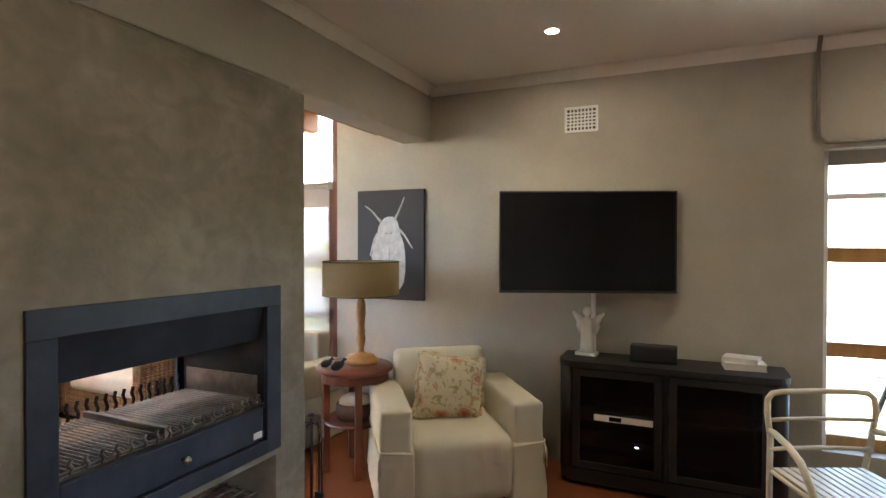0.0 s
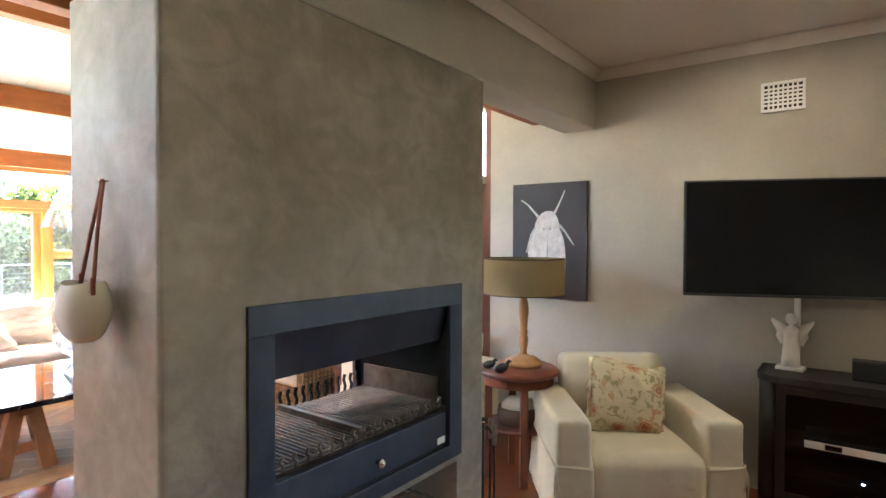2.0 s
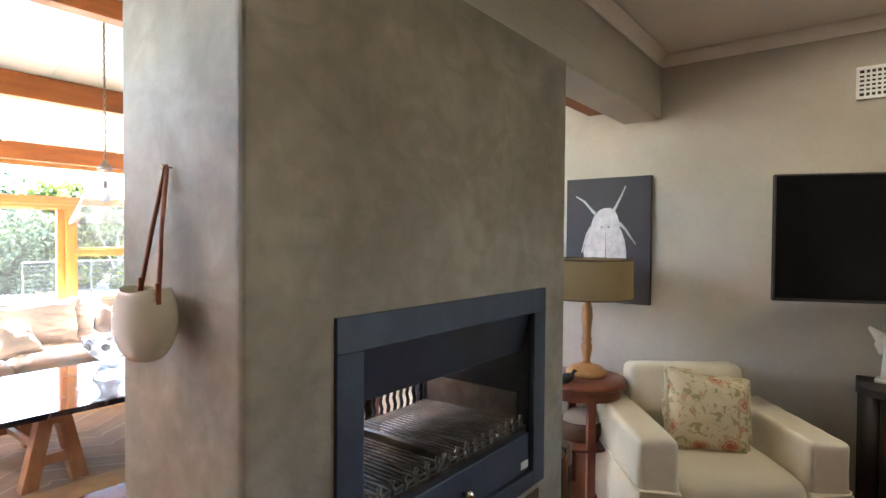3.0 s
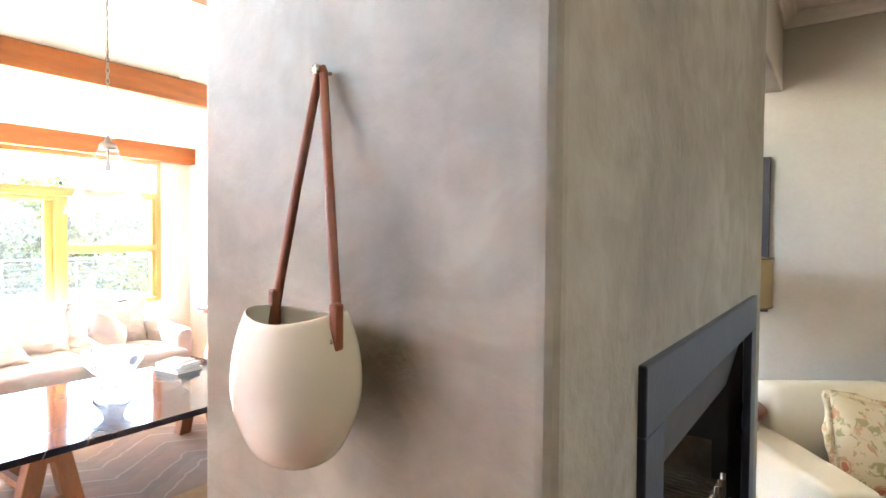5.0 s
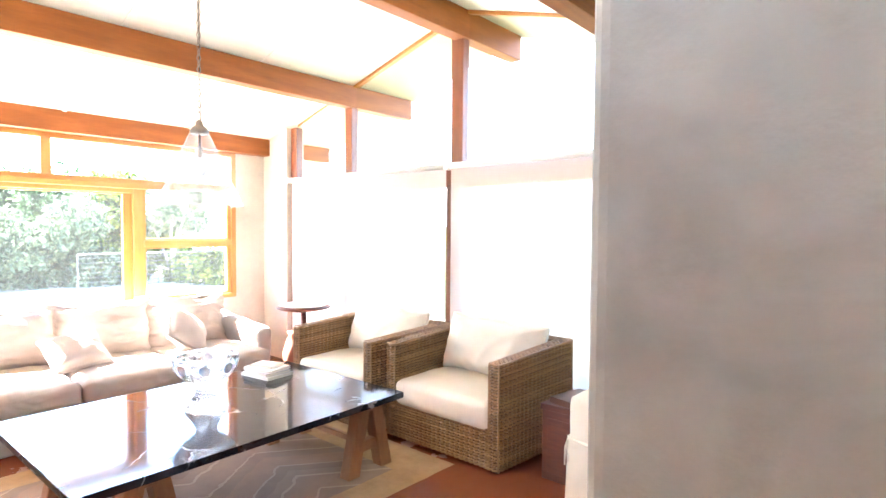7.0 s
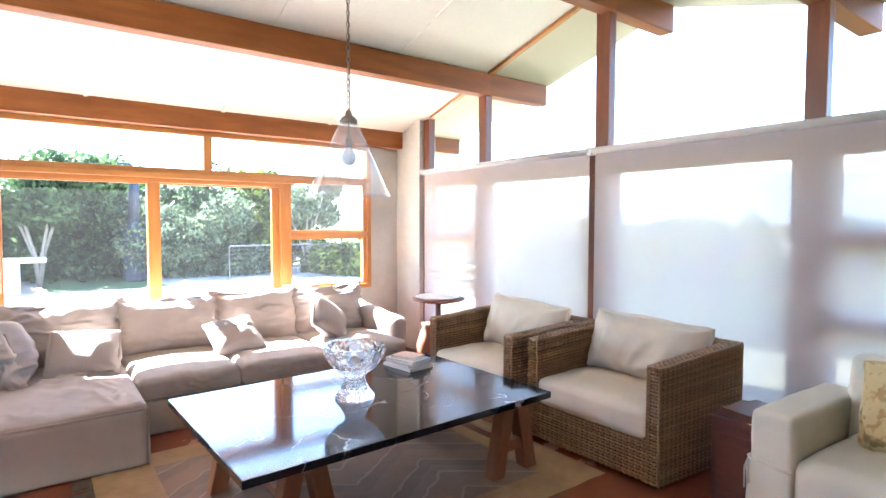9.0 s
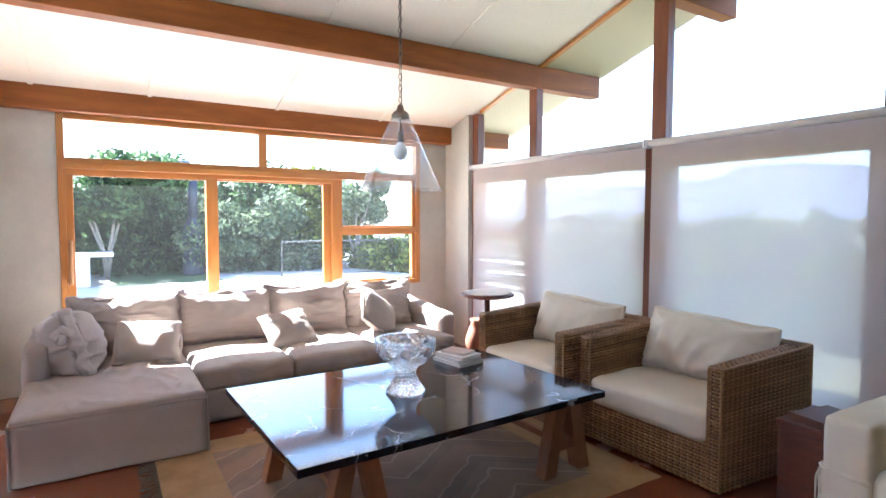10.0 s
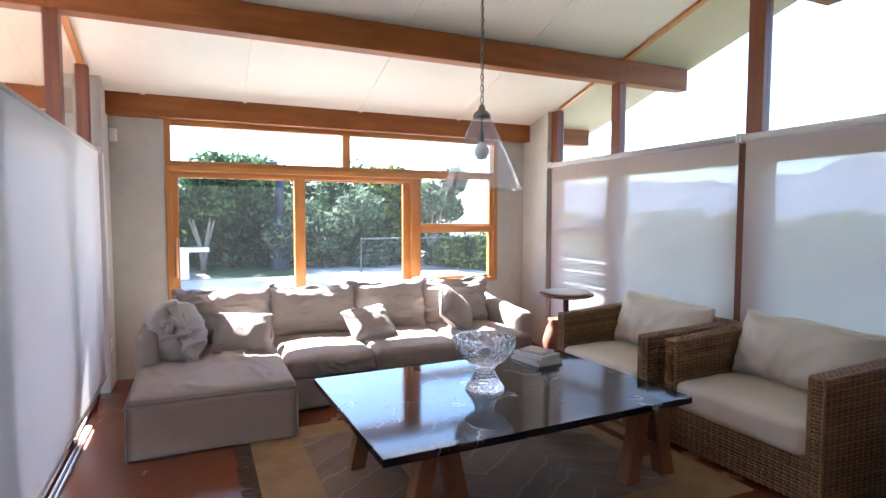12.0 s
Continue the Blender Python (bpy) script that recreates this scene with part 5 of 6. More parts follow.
for yc in (-0.60, 0.82):
    tr = part("trestle", box(-0.50, 0.50, yc - 0.05, yc + 0.05, 0.42, 0.507, 0.004), TRESTLE, ct, "oak trestle")
    for x in (-0.45, 0.45):
        for sy in (-1, 1):
            leg = prism([(yc + sy * 0.004, 0.47), (yc + sy * 0.095, 0.47), (yc + sy * 0.20, 0.0), (yc + sy * 0.10, 0.0)], "x", x - 0.045, x + 0.045)
            bmesh.ops.bevel(leg, geom=leg.edges[:], offset=0.004, segments=1, affect="EDGES")
            part("leg", leg, TRESTLE, tr)
        part("cross_tie", box(x - 0.028, x + 0.028, yc - 0.11, yc + 0.11, 0.15, 0.22, 0.004), TRESTLE, tr)
    part("stretcher", box(-0.41, 0.41, yc - 0.018, yc + 0.018, 0.165, 0.205, 0.003), TRESTLE, tr)


def crystal():
    m = bpy.data.materials.new("cut_crystal")
    m.use_nodes = True
    p = m.node_tree.nodes["Principled BSDF"]
    p.inputs["Base Color"].default_value = (0.97, 0.98, 1.0, 1)
    p.inputs["Roughness"].default_value = 0.03
    p.inputs["IOR"].default_value = 1.5
    p.inputs["Transmission Weight"].default_value = 1.0
    return m


def cut(profile, seg, depth, lobes, rings):
    """A turned glass form with star and leaf cuts pressed into its outside."""
    bm = lathe(profile, seg, close=False)
    for v in bm.verts:
        r = math.hypot(v.co.x, v.co.y)
        if r > 0.05:
            a = math.atan2(v.co.y, v.co.x)
            k = depth * abs(math.sin(a * lobes + v.co.z * rings)) * abs(math.sin(a * lobes - v.co.z * rings))
            v.co.x *= 1 - k / r
            v.co.y *= 1 - k / r
    return bm


def dense(points, n):
    out = []
    for (r0, z0), (r1, z1) in zip(points, points[1:]):
        out += [(r0 + (r1 - r0) * k / n, z0 + (z1 - z0) * k / n) for k in range(n)]
    return out + [points[-1]]


CRYSTAL = crystal()
cb2 = thing("crystal_bowl", pose(-5.775, 2.165, 0.547), "large cut crystal bowl on a flared crystal foot", "bowl")
part("foot", cut(dense([(0.002, 0.004), (0.115, 0.0), (0.122, 0.012), (0.085, 0.06), (0.062, 0.11), (0.062, 0.135), (0.075, 0.15), (0.002, 0.15)], 9), 108, 0.011, 9, 75), CRYSTAL, cb2, "flared cut foot")
part("bowl", cut(dense([(0.002, 0.152), (0.075, 0.152), (0.125, 0.185), (0.165, 0.235), (0.182, 0.285), (0.186, 0.325), (0.176, 0.325), (0.17, 0.285), (0.152, 0.238), (0.11, 0.195), (0.002, 0.178)], 9), 144, 0.013, 10, 62), CRYSTAL, cb2, "cut bowl with scalloped rim")
FROST = crystal()
FROST.name = "frosted_crystal"
for node in FROST.node_tree.nodes:
    if node.type == "BSDF_PRINCIPLED":
        node.inputs["Roughness"].default_value, node.inputs["Transmission Weight"].default_value = 0.45, 0.55
for k in range(8):
    a = k * math.pi / 4 + 0.3
    m = part("medallion", lathe([(0.001, 0.006), (0.026, 0.004), (0.031, 0.0), (0.026, -0.003), (0.001, -0.003)], 20), FROST, cb2, "round frosted medallion", True)
    m.matrix_local = Matrix.Translation((0.176 * math.cos(a), 0.176 * math.sin(a), 0.268)) @ Matrix.Rotation(a, 4, "Z") @ Matrix.Rotation(radians(104), 4, "Y")
z = 0.547
for w, d, h, rz, cov in ((0.30, 0.23, 0.022, 8, C_WHITE), (0.28, 0.21, 0.02, 2, C_GREY), (0.27, 0.2, 0.02, 14, C_WHITE), (0.2, 0.15, 0.018, 22, C_TAN)):
    book(w, d, h, pose(-6.20, 2.83, z, 0, 0, rz), cov, "slim book in a pile on the coffee table", "books on the table")
    z += h + 0.001

# ---- rug ----
def kilim():
    m = material("worn_kilim", (0.40, 0.26, 0.135), (0.29, 0.185, 0.095), 0.95, 5, 160, 0.06, spec=0.1)
    nt = m.node_tree
    p = nt.nodes["Principled BSDF"]
    col = p.inputs["Base Color"].links[0].from_socket
    tc = nt.nodes.new("ShaderNodeTexCoord")
    sp = nt.nodes.new("ShaderNodeSeparateXYZ")
    link(nt, tc.outputs["Object"], sp.inputs[0])
    def mth(op, a, b=None):
        n = nt.nodes.new("ShaderNodeMath")
        n.operation = op
        for i, q in enumerate((a, b)):
            if q is None:
                continue
            if isinstance(q, (int, float)):
                n.inputs[i].default_value = q
            else:
                link(nt, q, n.inputs[i])
        return n.outputs[0]
    no = nt.nodes.new("ShaderNodeTexNoise")
    no.inputs["Scale"].default_value = 9.0
    link(nt, tc.outputs["Object"], no.inputs["Vector"])
    wave = mth("PINGPONG", mth("ADD", sp.outputs["Y"], mth("MULTIPLY", no.outputs["Fac"], 0.05)), 0.52)
    zig = mth("ADD", mth("ADD", sp.outputs["X"], mth("MULTIPLY", wave, 0.75)), mth("MULTIPLY", no.outputs["Fac"], 0.06))
    rp = nt.nodes.new("ShaderNodeValToRGB")
    rp.color_ramp.interpolation = "CONSTANT"
    els = rp.color_ramp.elements
    cols = ((0.0, (0.30, 0.25, 0.21)), (0.03, (0.185, 0.14, 0.125)), (0.31, (0.29, 0.24, 0.20)), (0.335, (0.15, 0.115, 0.105)), (0.48, (0.20, 0.135, 0.11)), (0.72, (0.27, 0.22, 0.19)), (0.745, (0.135, 0.105, 0.10)), (0.87, (0.175, 0.14, 0.125)))
    els[0].position, els[0].color = 0.0, (*cols[0][1], 1)
    els[1].position, els[1].color = cols[1][0], (*cols[1][1], 1)
    for q, c in cols[2:]:
        els.new(q).color = (*c, 1)
    link(nt, mth("FRACT", mth("MULTIPLY", zig, 1.25)), rp.inputs["Fac"])
    inside = mth("MULTIPLY", mth("LESS_THAN", mth("ABSOLUTE", sp.outputs["X"]), 0.78), mth("LESS_THAN", mth("ABSOLUTE", sp.outputs["Y"]), 0.98))
    mx = nt.nodes.new("ShaderNodeMixRGB")
    link(nt, mth("MULTIPLY", inside, 0.6), mx.inputs["Fac"])
    link(nt, col, mx.inputs["Color1"])
    link(nt, rp.outputs["Color"], mx.inputs["Color2"])
    link(nt, mx.outputs["Color"], p.inputs["Base Color"])
    return m


KILIM = kilim()
rg = thing("rug", pose(-6.0, 2.20, 0), "worn flat-woven kilim rug with a tan border", "rug")
bm = bmesh.new()
bmesh.ops.create_grid(bm, x_segments=40, y_segments=50, size=0.5)
for v in bm.verts:
    x, y = v.co.x * 2.06, v.co.y * 2.66
    wob = 0.012 * noise.noise(Vector((x * 2, y * 2, 0)))
    edge = max(abs(v.co.x), abs(v.co.y)) > 0.495
    v.co = Vector((x + wob, y + wob, (0.001 if edge else 0.007) + 0.003 * noise.noise(Vector((x * 3, y * 3, 4)))))
part("weave", bm, KILIM, rg, "", True)
bm = bmesh.new()
for k in range(150):
    x = -1.02 + 2.04 * k / 149
    tube([(x, -1.32, 0.006), (x + random.uniform(-0.012, 0.012), -1.36, 0.005), (x + random.uniform(-0.03, 0.03), -1.40 - random.random() * 0.03, 0.003)], 0.0028, 4, bm=bm)
part("fringe", bm, material("dark_fringe", (0.16, 0.12, 0.09), (0.1, 0.08, 0.06), 0.9), rg, "dark knotted fringe")

# ---- pendant ----
pd = thing("pendant_lamp", pose(-5.84, 2.168, 0), "clear glass cone pendant lamp on a chain", "pendant lamp")
part("shade", lathe([(0.047, 2.215), (0.06, 2.19), (0.248, 1.768), (0.246, 1.766), (0.057, 2.188), (0.045, 2.212)], 48, close=False), PENDANT, pd, "clear glass cone", True)
part("shade_rim", tube([(0.247 * math.cos(k * math.pi / 24), 0.247 * math.sin(k * math.pi / 24), 1.768) for k in range(49)], 0.0035, 6), PENDANT, pd, "", True)
part("cap", lathe([(0.052, 2.195), (0.054, 2.215), (0.04, 2.235), (0.022, 2.245), (0.018, 2.27), (0.008, 2.28), (0.001, 2.282)], 24), CHAIN, pd, "aged metal cap", True)
part("lamp_holder", lathe([(0.017, 2.05), (0.019, 2.06), (0.019, 2.11), (0.006, 2.12), (0.006, 2.20)], 16), CHAIN, pd, "", True)
part("bulb", lathe([(0.001, 1.945), (0.03, 1.952), (0.047, 1.985), (0.045, 2.015), (0.022, 2.045), (0.016, 2.055)], 20), WHITE, pd, "white globe bulb", True)
bm = bmesh.new()
zz, k = 2.285, 0
while zz < 3.58:
    a = [(0.011 * math.cos(q) * (k % 2), 0.011 * math.cos(q) * (1 - k % 2), zz + 0.02 + 0.02 * math.sin(q)) for q in [j * math.pi / 4 for j in range(9)]]
    tube(a, 0.003, 5, bm=bm, cap=False)
    zz += 0.034
    k += 1
part("chain", bm, CHAIN, pd, "aged link chain")
part("flex", tube([(0.008, 0.004, 2.28), (-0.006, 0.006, 2.7), (0.007, -0.005, 3.1), (0.0, 0.0, 3.6)], 0.003, 6), BLACKM, pd)

# ---- tall side table in the corner ----
st = thing("pedestal_table", pose(-7.31, 3.92, 0), "round dark wooden pedestal table holding a pale plate", "side table")
part("tabletop", lathe([(0.001, 0.815), (0.25, 0.815), (0.27, 0.824), (0.27, 0.836), (0.26, 0.842), (0.001, 0.842)], 40), REDWOOD, st, "", True)
pl = thing("plate", pose(-7.31, 3.92, 0.842), "large flat pale stone plate on the pedestal table", "plate")
part("dish", lathe([(0.001, 0.0), (0.2, 0.0), (0.235, 0.012), (0.23, 0.017), (0.19, 0.009), (0.001, 0.008)], 36), STONE, pl, "", True)
part("underplate", lathe([(0.001, 0.795), (0.15, 0.795), (0.2, 0.815), (0.001, 0.815)], 28), BLACKM, st, "", True)
part("post", lathe([(0.03, 0.05), (0.028, 0.4), (0.03, 0.795)], 16), REDWOOD, st, "dark wooden post", True)
part("foot", lathe([(0.18, 0.0), (0.18, 0.02), (0.10, 0.04), (0.03, 0.06)], 28), REDWOOD, st, "", True)
jar = thing("clay_jar", pose(-7.72, 4.1, 0), "terracotta jar standing on the floor in the corner", "jar")
part("body", lathe([(0.001, 0.0), (0.08, 0.0), (0.13, 0.12), (0.14, 0.26), (0.10, 0.40), (0.07, 0.46), (0.09, 0.50), (0.08, 0.50), (0.06, 0.46), (0.001, 0.44)], 28), TILE, jar, "", True)

# ---- wall bits ----
se = thing("alarm_sensor", pose(WEST, -0.13, 2.37), "small white alarm sensor on the plaster wall", "sensor")
part("body", box(0, 0.045, -0.032, 0.032, -0.06, 0.06, 0.008), WHITE, se)
part("lens", box(0.043, 0.05, -0.022, 0.022, -0.04, 0.0, 0.003), ALU, se)
sw = thing("wall_socket", pose(-8.66, SOUTH + 0.15, 0.42), "small white wall socket on the pier", "socket")
part("plate", box(-0.036, 0.036, 0.0, 0.008, -0.055, 0.055, 0.002), WHITE, sw)
part("switch", box(-0.01, 0.01, 0.008, 0.012, -0.015, 0.015, 0.001), ALU, sw)
co = thing("blind_chain", pose(-8.545, SOUTH + 0.155, 0), "thin beaded blind chain hanging in a loop", "blind chain")
part("chain", tube([(0, 0, 2.15), (0.01, 0.01, 1.5), (0.02, 0.015, 0.95), (0.04, 0.015, 0.87), (0.055, 0.01, 0.95), (0.04, 0.005, 1.5), (0.03, 0, 2.15)], 0.004, 6), ALU, co)

# ---- cane chair at the window ----
cc = thing("cane_chair", pose(0.53, 3.68, 0, 0, 0, 204), "cream bent-cane armchair with a slatted seat", "chair")
zt = 0.87
hoop = [(-0.25, -0.22, 0), (-0.26, -0.2, 0.42), (-0.275, -0.17, 0.62), (-0.295, -0.165, 0.76), (-0.29, -0.17, zt - 0.035), (-0.26, -0.175, zt - 0.006), (-0.2, -0.185, zt), (0, -0.20, zt)]
hoop += [(-x, y, z) for x, y, z in hoop[-2::-1]]
part("back_hoop", tube(hoop, 0.016, 10), CANE, cc, "bent cane back hoop", True)
for z in (0.72, 0.56):
    part("back_rail", tube([(-0.28, -0.165, z), (-0.2, -0.18, z), (0, -0.195, z), (0.2, -0.18, z), (0.28, -0.165, z)], 0.012, 8), CANE, cc, "", True)
for sx in (-1, 1):
    part("arm", tube([(sx * 0.28, -0.165, 0.66), (sx * 0.305, -0.08, 0.675), (sx * 0.315, 0.04, 0.66), (sx * 0.31, 0.14, 0.61), (sx * 0.295, 0.20, 0.50), (sx * 0.275, 0.22, 0.36), (sx * 0.26, 0.24, 0.0)], 0.018, 10), CANE, cc, "bent cane arm and front leg", True)
    part("side_rail", tube([(sx * 0.255, -0.19, 0.43), (sx * 0.27, 0.21, 0.43)], 0.013, 8), CANE, cc)
for k in range(11):
    x = -0.23 + 0.046 * k
    part("seat_slat", box(x - 0.018, x + 0.018, -0.19, 0.22, 0.44, 0.452, 0.003), CANE, cc)

# ---- outside ----
LAWN = material("lawn", (0.07, 0.13, 0.03), (0.045, 0.085, 0.02), 0.95, 0.5, 25, 0.1)
SAND = material("dry_ground", (0.08, 0.072, 0.05), (0.055, 0.05, 0.035), 0.95, 0.2, 12, 0.1)
PAVING = material("pale_paving", (0.47, 0.435, 0.375), (0.38, 0.345, 0.295), 0.85, 1.2, 20, 0.05)
STRIP = material("dry_grass", (0.08, 0.08, 0.042), (0.055, 0.058, 0.032), 0.95, 1.5, 25, 0.1)
DECKING = material("grey_decking", (0.33, 0.28, 0.23), (0.25, 0.21, 0.17), 0.8, 3, 30, 0.05)
BARK = material("pale_bark", (0.24, 0.22, 0.18), (0.15, 0.13, 0.11), 0.9, 6, 40, 0.1)
# Aerial haze is put into this bluish base colour.
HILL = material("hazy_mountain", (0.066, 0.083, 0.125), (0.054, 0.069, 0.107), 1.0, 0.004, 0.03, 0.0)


def leaf_mat(name, c1, c2):
    m = bpy.data.materials.new(name)
    m.use_nodes = True
    nt = m.node_tree
    p = nt.nodes["Principled BSDF"]
    p.inputs["Roughness"].default_value = 0.75
    p.inputs["Specular IOR Level"].default_value = 0.2
    geo = nt.nodes.new("ShaderNodeNewGeometry")
    ramp = nt.nodes.new("ShaderNodeValToRGB")
    ramp.color_ramp.elements[0].color, ramp.color_ramp.elements[1].color = (*c2, 1), (*c1, 1)
    link(nt, geo.outputs["Random Per Island"], ramp.inputs["Fac"])
    tc = nt.nodes.new("ShaderNodeTexCoord")
    # Noise patches colour whole leaf clumps as if lit or shaded.
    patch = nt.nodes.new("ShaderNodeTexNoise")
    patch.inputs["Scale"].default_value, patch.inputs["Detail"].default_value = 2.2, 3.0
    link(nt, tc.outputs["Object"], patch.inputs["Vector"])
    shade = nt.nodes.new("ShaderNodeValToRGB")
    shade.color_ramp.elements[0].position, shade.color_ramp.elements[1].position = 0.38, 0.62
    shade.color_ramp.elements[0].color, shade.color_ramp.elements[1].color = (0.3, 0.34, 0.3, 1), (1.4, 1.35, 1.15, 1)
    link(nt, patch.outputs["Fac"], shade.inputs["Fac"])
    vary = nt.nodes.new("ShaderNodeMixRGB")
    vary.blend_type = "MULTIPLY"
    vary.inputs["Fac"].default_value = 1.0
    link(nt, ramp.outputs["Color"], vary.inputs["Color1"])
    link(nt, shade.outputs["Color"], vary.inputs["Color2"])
    ramp = vary
    link(nt, ramp.outputs["Color"], p.inputs["Base Color"])
    tl = nt.nodes.new("ShaderNodeBsdfTranslucent")
    link(nt, ramp.outputs["Color"], tl.inputs["Color"])
    mx = nt.nodes.new("ShaderNodeMixShader")
    mx.inputs["Fac"].default_value = 0.3
    link(nt, p.outputs[0], mx.inputs[1])
    link(nt, tl.outputs[0], mx.inputs[2])
    link(nt, mx.outputs[0], nt.nodes["Material Output"].inputs["Surface"])
    return m


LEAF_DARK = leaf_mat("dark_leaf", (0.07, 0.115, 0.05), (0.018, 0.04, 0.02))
# Bright to near-black span mimics sun and shade among the leaves.
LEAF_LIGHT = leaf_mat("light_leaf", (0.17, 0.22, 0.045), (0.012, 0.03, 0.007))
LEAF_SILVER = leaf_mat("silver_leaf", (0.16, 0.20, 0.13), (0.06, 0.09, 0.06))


def leaves(blobs, count, size, seed):
    """Small bent leaf blades scattered thickly through uneven clumps of (centre, radii)."""
    rng = np.random.default_rng(seed)
    vol = np.array([r[0] * r[1] * r[2] for _, r in blobs]) ** 0.7
    pick = rng.choice(len(blobs), count, p=vol / vol.sum())
    cen = np.array([b[0] for b in blobs], float)[pick]
    rad = np.array([b[1] for b in blobs], float)[pick]
    d = rng.normal(size=(count, 3))
    d /= np.linalg.norm(d, axis=1)[:, None]
    pos = cen + d * rad * (rng.random(count) ** 0.28)[:, None] * (0.85 + 0.3 * rng.random(count))[:, None]
    a = rng.normal(size=(count, 3))
    a /= np.linalg.norm(a, axis=1)[:, None]
    b = np.cross(a, rng.normal(size=(count, 3)))
    b /= np.linalg.norm(b, axis=1)[:, None]
    s = size * (0.6 + 0.8 * rng.random(count))[:, None]
    v = np.stack([pos - a * s, pos + b * s * 0.4, pos + a * s, pos - b * s * 0.4], 1).reshape(-1, 3)
    me = bpy.data.meshes.new("leaves")
    me.from_pydata(v.tolist(), [], np.arange(count * 4).reshape(-1, 4).tolist())
    me.update()
    return me


def clumps(x0, x1, y0, y1, z0, z1, n, r, seed):
    rng = random.Random(seed)
    out = []
    for _ in range(n):
        rr = r * rng.uniform(0.6, 1.3)
        out.append(((rng.uniform(x0, x1), rng.uniform(y0, y1), rng.uniform(z0, z1)), (rr, rr, rr * 0.85)))
    return out


G = -0.12
bm = bmesh.new()
bmesh.ops.create_grid(bm, x_segments=2, y_segments=2, size=1800)
moved(bm, pose(0, 0, G - 0.04))
structure("ground", bm, SAND, "dry pale ground reaching the horizon")
bm = box(-18.38, WEST - 0.24, -8, 8.5, G - 0.03, -0.06)
box(-22.5, -18.4, 3.42, 8.5, G - 0.03, -0.062, bm=bm)
structure("pavement", bm, PAVING, "sunlit pale paved terrace")
structure("deck_board_field", box(-22.0, -18.4, -3.5, 0.78, G - 0.03, -0.05), DECKING, "weathered grey timber deck")
structure("lawn", box(-22.5, -18.4, 0.8, 3.4, G - 0.03, -0.07), LAWN, "green lawn beyond the terrace")
structure("terrace_north", box(-8.9, 6, NORTH + 0.26, 8.6, G - 0.03, -0.065), STRIP, "dry grassy strip beside the house")
structure("terrace_south", box(-9.1, -2.75, -7, SOUTH - 0.22, G - 0.03, -0.065), SAND, "dry grassy strip beside the house")


def hedge(name, blobs, count, size, mat, label, seed):
    me = leaves(blobs, count, size, seed)
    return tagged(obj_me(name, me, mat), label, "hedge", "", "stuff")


hedge("garden_hedge", clumps(-24, -21.8, -11, 7.2, 0.2, 2.7, 105, 1.15, 3), 90000, 0.11, LEAF_DARK, "tall dense dark green garden hedge", 1)
hedge("back_hedge", clumps(-27, -25, -14, 8.5, 0.0, 1.9, 70, 1.5, 33), 50000, 0.2, LEAF_DARK, "dense dark hedge behind the first", 21)
hedge("shrub_mass", clumps(-21.4, -20.4, 3.2, 6.2, 0.1, 1.9, 14, 0.8, 5), 14000, 0.085, LEAF_SILVER, "rounded grey-green shrubs by the lawn", 2)
hedge("light_shrubs", clumps(-20.5, -17.8, 8.2, 12.5, -0.2, 0.8, 34, 0.65, 7), 16000, 0.095, LEAF_LIGHT, "low sunlit light green shrubs", 3)
hedge("tall_shrubs", clumps(-22.5, -21, 6.6, 8.4, 0.3, 2.6, 14, 0.9, 8), 12000, 0.12, LEAF_LIGHT, "tall light green shrubs", 4)
hedge("terrace_hedge", clumps(-21, 0.3, 11.6, 13.2, -0.1, 0.8, 170, 0.68, 9) + clumps(-21, 0.3, 11.6, 12.6, 0.9, 1.6, 150, 0.25, 10), 200000, 0.07, LEAF_LIGHT, "sunlit uneven hedge beside the house", 5)
# Planting added so the ground behind the north blind stays dark.
hedge("low_planting", clumps(-14, 0.3, 8.4, 11.4, -0.15, 0.12, 200, 0.42, 14), 80000, 0.055, LEAF_DARK, "low dark green planting added between house and hedge", 7)
hedge("far_wood", clumps(-160, 60, 130, 170, -1.5, 0.3, 90, 2.6, 12), 16000, 0.7, LEAF_DARK, "distant dark line of trees", 6)


def tree(name, x, y, h, blobs, count, mat, label, seed):
    e = thing(name, pose(x, y, G), label, "tree", "garden trees")
    rng = random.Random(seed)
    bm = bmesh.new()
    for k in range(4):
        a = k * 1.7 + rng.random()
        tube([(0, 0, 0), (0.12 * math.cos(a), 0.12 * math.sin(a), h * 0.25), (0.45 * math.cos(a), 0.5 * math.sin(a), h * 0.55), (0.8 * math.cos(a), 0.9 * math.sin(a), h * 0.8)], [0.05, 0.042, 0.03, 0.018], 8, bm=bm)
    part("trunk", bm, BARK, e, "pale forked trunk", True)
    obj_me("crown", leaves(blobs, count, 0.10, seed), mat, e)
    return e


rng = random.Random(4)
crown = [((rng.uniform(-1.6, 1.6), rng.uniform(-1.9, 1.9), rng.uniform(1.9, 3.1)), (0.7, 0.7, 0.5)) for _ in range(16)]
tree("tree", -20.2, 0.75, 3.4, crown, 14000, LEAF_DARK, "small garden tree with pale forked trunks", 11)
crown = [((rng.uniform(-0.9, 0.9), rng.uniform(-0.8, 0.8), rng.uniform(1.9, 3.0)), (0.5, 0.5, 0.5)) for _ in range(10)]
tree("tree", -20.3, 8.0, 3.2, crown, 7000, LEAF_SILVER, "slender garden tree with a sparse crown", 13)

# outdoor stove with a tall flue
sv = thing("garden_stove", pose(-20.6, 2.95, G), "dark blue-grey garden fire stove with a tall flue", "stove")
NAVY = material("weathered_navy_steel", (0.035, 0.04, 0.06), (0.022, 0.026, 0.04), 0.6, 5, 40, 0.03)
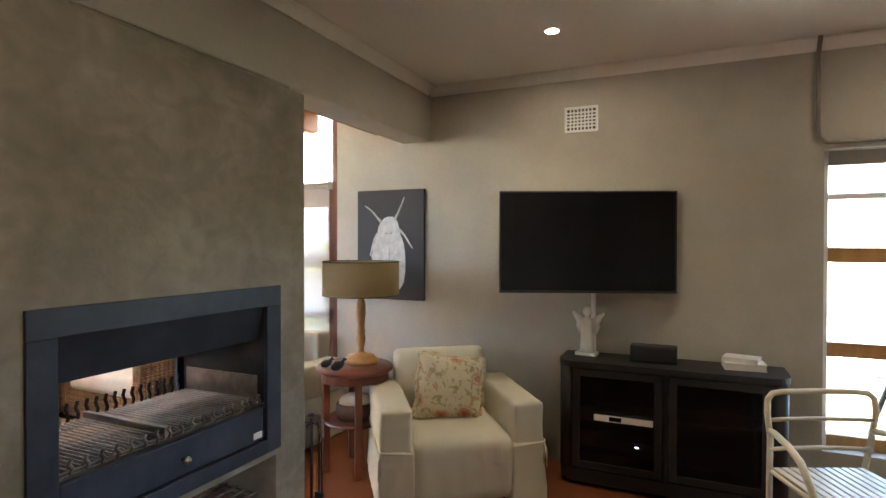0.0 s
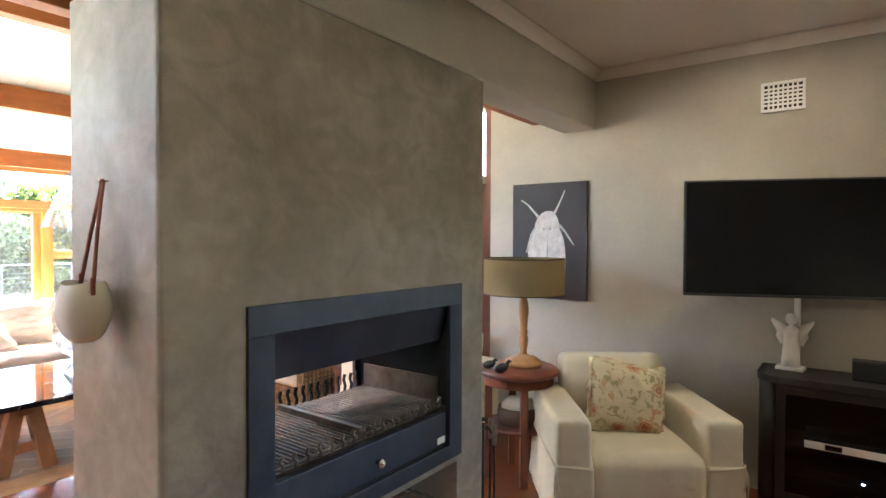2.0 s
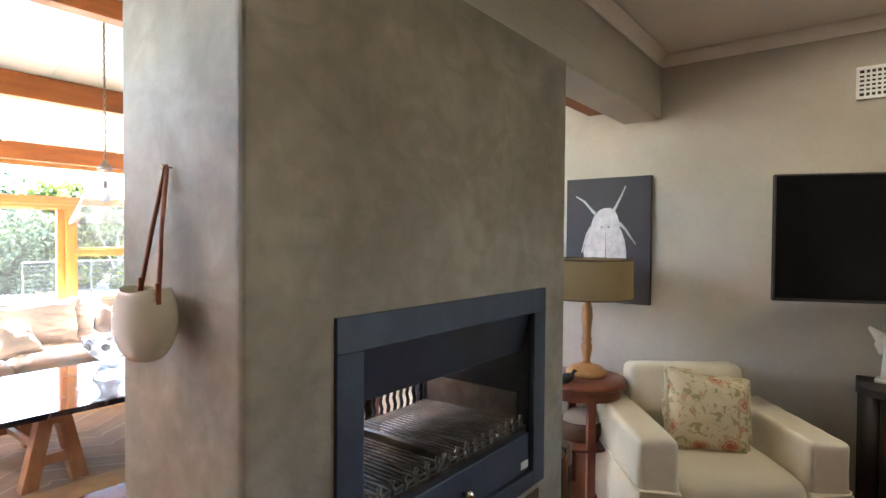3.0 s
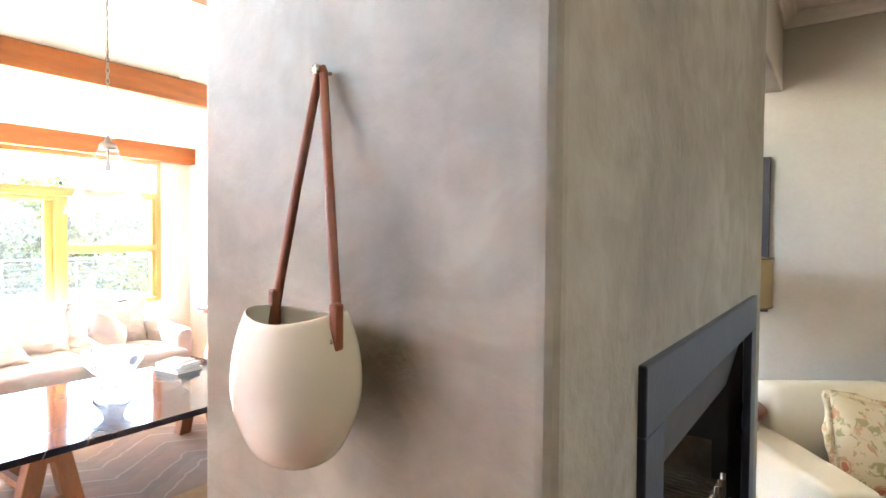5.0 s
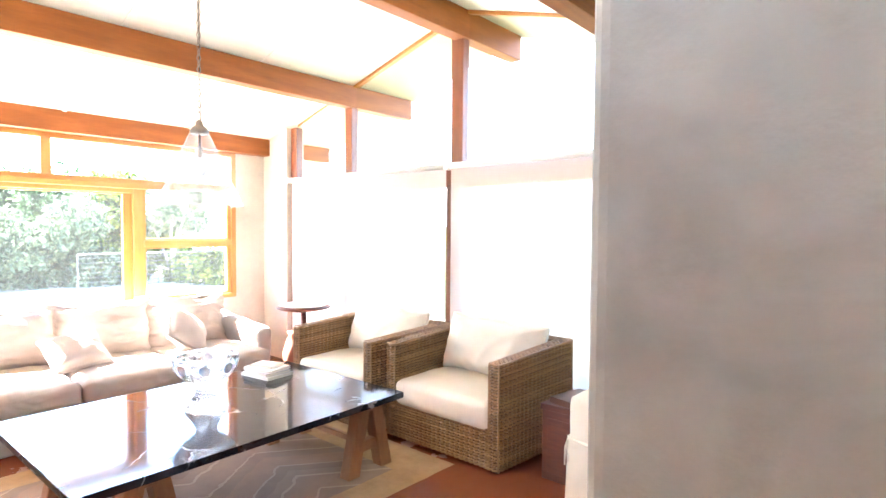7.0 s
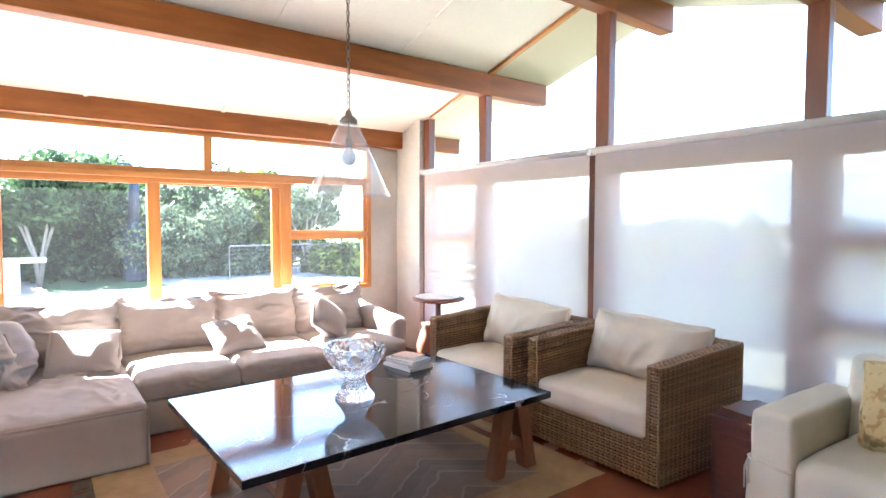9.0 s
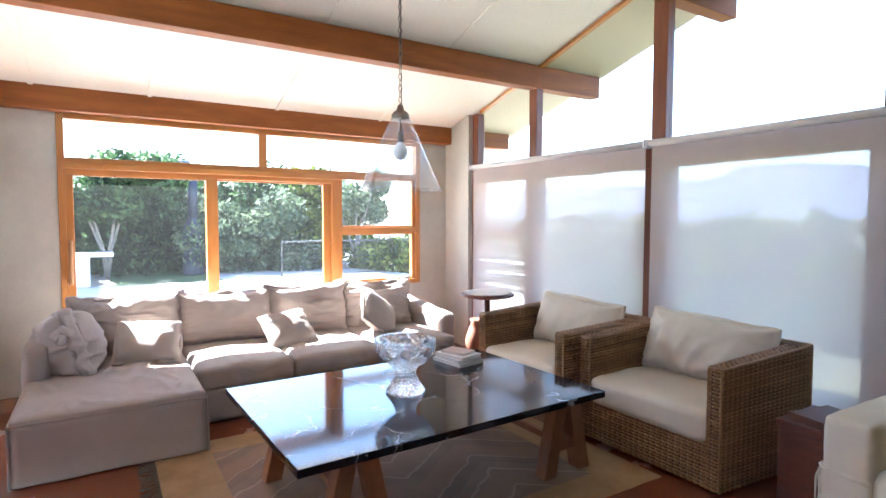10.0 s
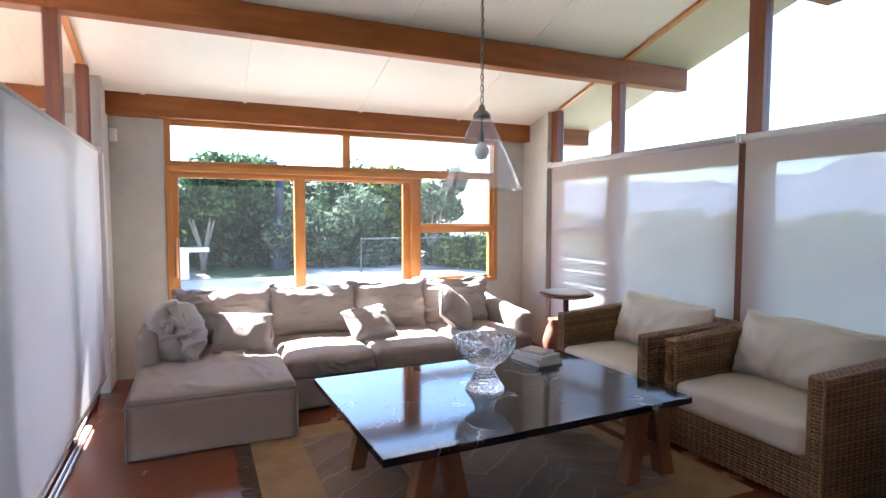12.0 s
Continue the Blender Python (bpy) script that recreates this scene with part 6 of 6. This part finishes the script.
part("body", lathe([(0.26, 0.0), (0.30, 0.1), (0.30, 0.95), (0.27, 1.1)], 16), NAVY, sv)
part("hood", lathe([(0.30, 1.1), (0.34, 1.25), (0.14, 1.75)], 16), NAVY, sv)
part("flue", tube([(0, 0, 1.7), (0, 0, 3.25)], 0.14, 14), NAVY, sv, "tall round flue", True)
part("cowl", moved(lathe([(0.14, 3.2), (0.16, 3.26), (0.34, 3.3), (0.36, 3.33), (0.2, 3.42), (0.002, 3.45)], 18), pose(0, 0, 0, 6, 0, 0)), NAVY, sv, "sloping flue cowl", True)
bn = thing("garden_bench", pose(-18.8, 0.12, G), "white masonry garden bench", "bench")
part("seat", box(-0.3, 0.3, -0.7, 0.75, 0.78, 0.88, 0.01), WHITE, bn)
part("support", box(-0.25, 0.25, -0.6, 0.25, 0.0, 0.78, 0.01), WHITE, bn)


def railing(m, length, n, h, mat, wires, r, label, group):
    e = thing("railing", m, label, "railing", group)
    for k in range(n + 1):
        part("rail_post", tube([(length * k / n, 0, 0), (length * k / n, 0, h)], r * 1.3, 8), mat, e)
    part("handrail", tube([(0, 0, h), (length, 0, h)], r * 1.3, 8), mat, e)
    for k in range(wires):
        z = h * (k + 0.6) / (wires + 0.4)
        part("wire", tube([(0, 0, z), (length, 0, z)], r * 0.35 if wires > 4 else r * 1.2, 6), mat, e)
    return e


railing(pose(-18.6, 5.0, G, 0, 0, 90), 6.5, 4, 1.05, plain("galvanised", (0.055, 0.057, 0.057), 0.6, 0.2), 8, 0.018, "galvanised cable railing at the lawn's edge", "garden railings")
railing(pose(-12.6, 6.3, G, 0, 0, 0), 3.6, 3, 1.0, material("weathered_white_rail", (0.42, 0.41, 0.39), (0.34, 0.33, 0.31), 0.7), 4, 0.018, "white-painted railing round the terrace", "terrace railings")

# outdoor table by the tall window
ot = thing("garden_table", pose(1.45, 5.9, -0.06), "round pale garden table on dark legs", "garden table")
part("tabletop", lathe([(0.001, 0.70), (0.5, 0.70), (0.51, 0.715), (0.5, 0.73), (0.001, 0.73)], 36), STONE, ot, "", True)
for k in range(3):
    a = 2.1 * k + 0.4
    part("leg", tube([(0.1 * math.cos(a), 0.1 * math.sin(a), 0.7), (0.32 * math.cos(a), 0.32 * math.sin(a), 0)], 0.022, 8), BLACKM, ot)

# far mountains
rng = random.Random(21)
bm = bmesh.new()
cols = []
N = 120
for k in range(N + 1):
    x = -1500 + 3000 * k / N
    h = 92 + 34 * noise.noise(Vector((x * 0.0035, 1.7, 0))) + 14 * noise.noise(Vector((x * 0.013, 5.1, 0))) + 5 * noise.noise(Vector((x * 0.05, 2.2, 0)))
    cols.append([bm.verts.new((x, 900 + 60 * q, G + h * (0, 0.55, 1.0, 0.7)[q] + 6 * noise.noise(Vector((x * 0.02, q * 3.0, 1))))) for q in range(4)])
for a, b in zip(cols, cols[1:]):
    for q in range(3):
        bm.faces.new((a[q], b[q], b[q + 1], a[q + 1]))
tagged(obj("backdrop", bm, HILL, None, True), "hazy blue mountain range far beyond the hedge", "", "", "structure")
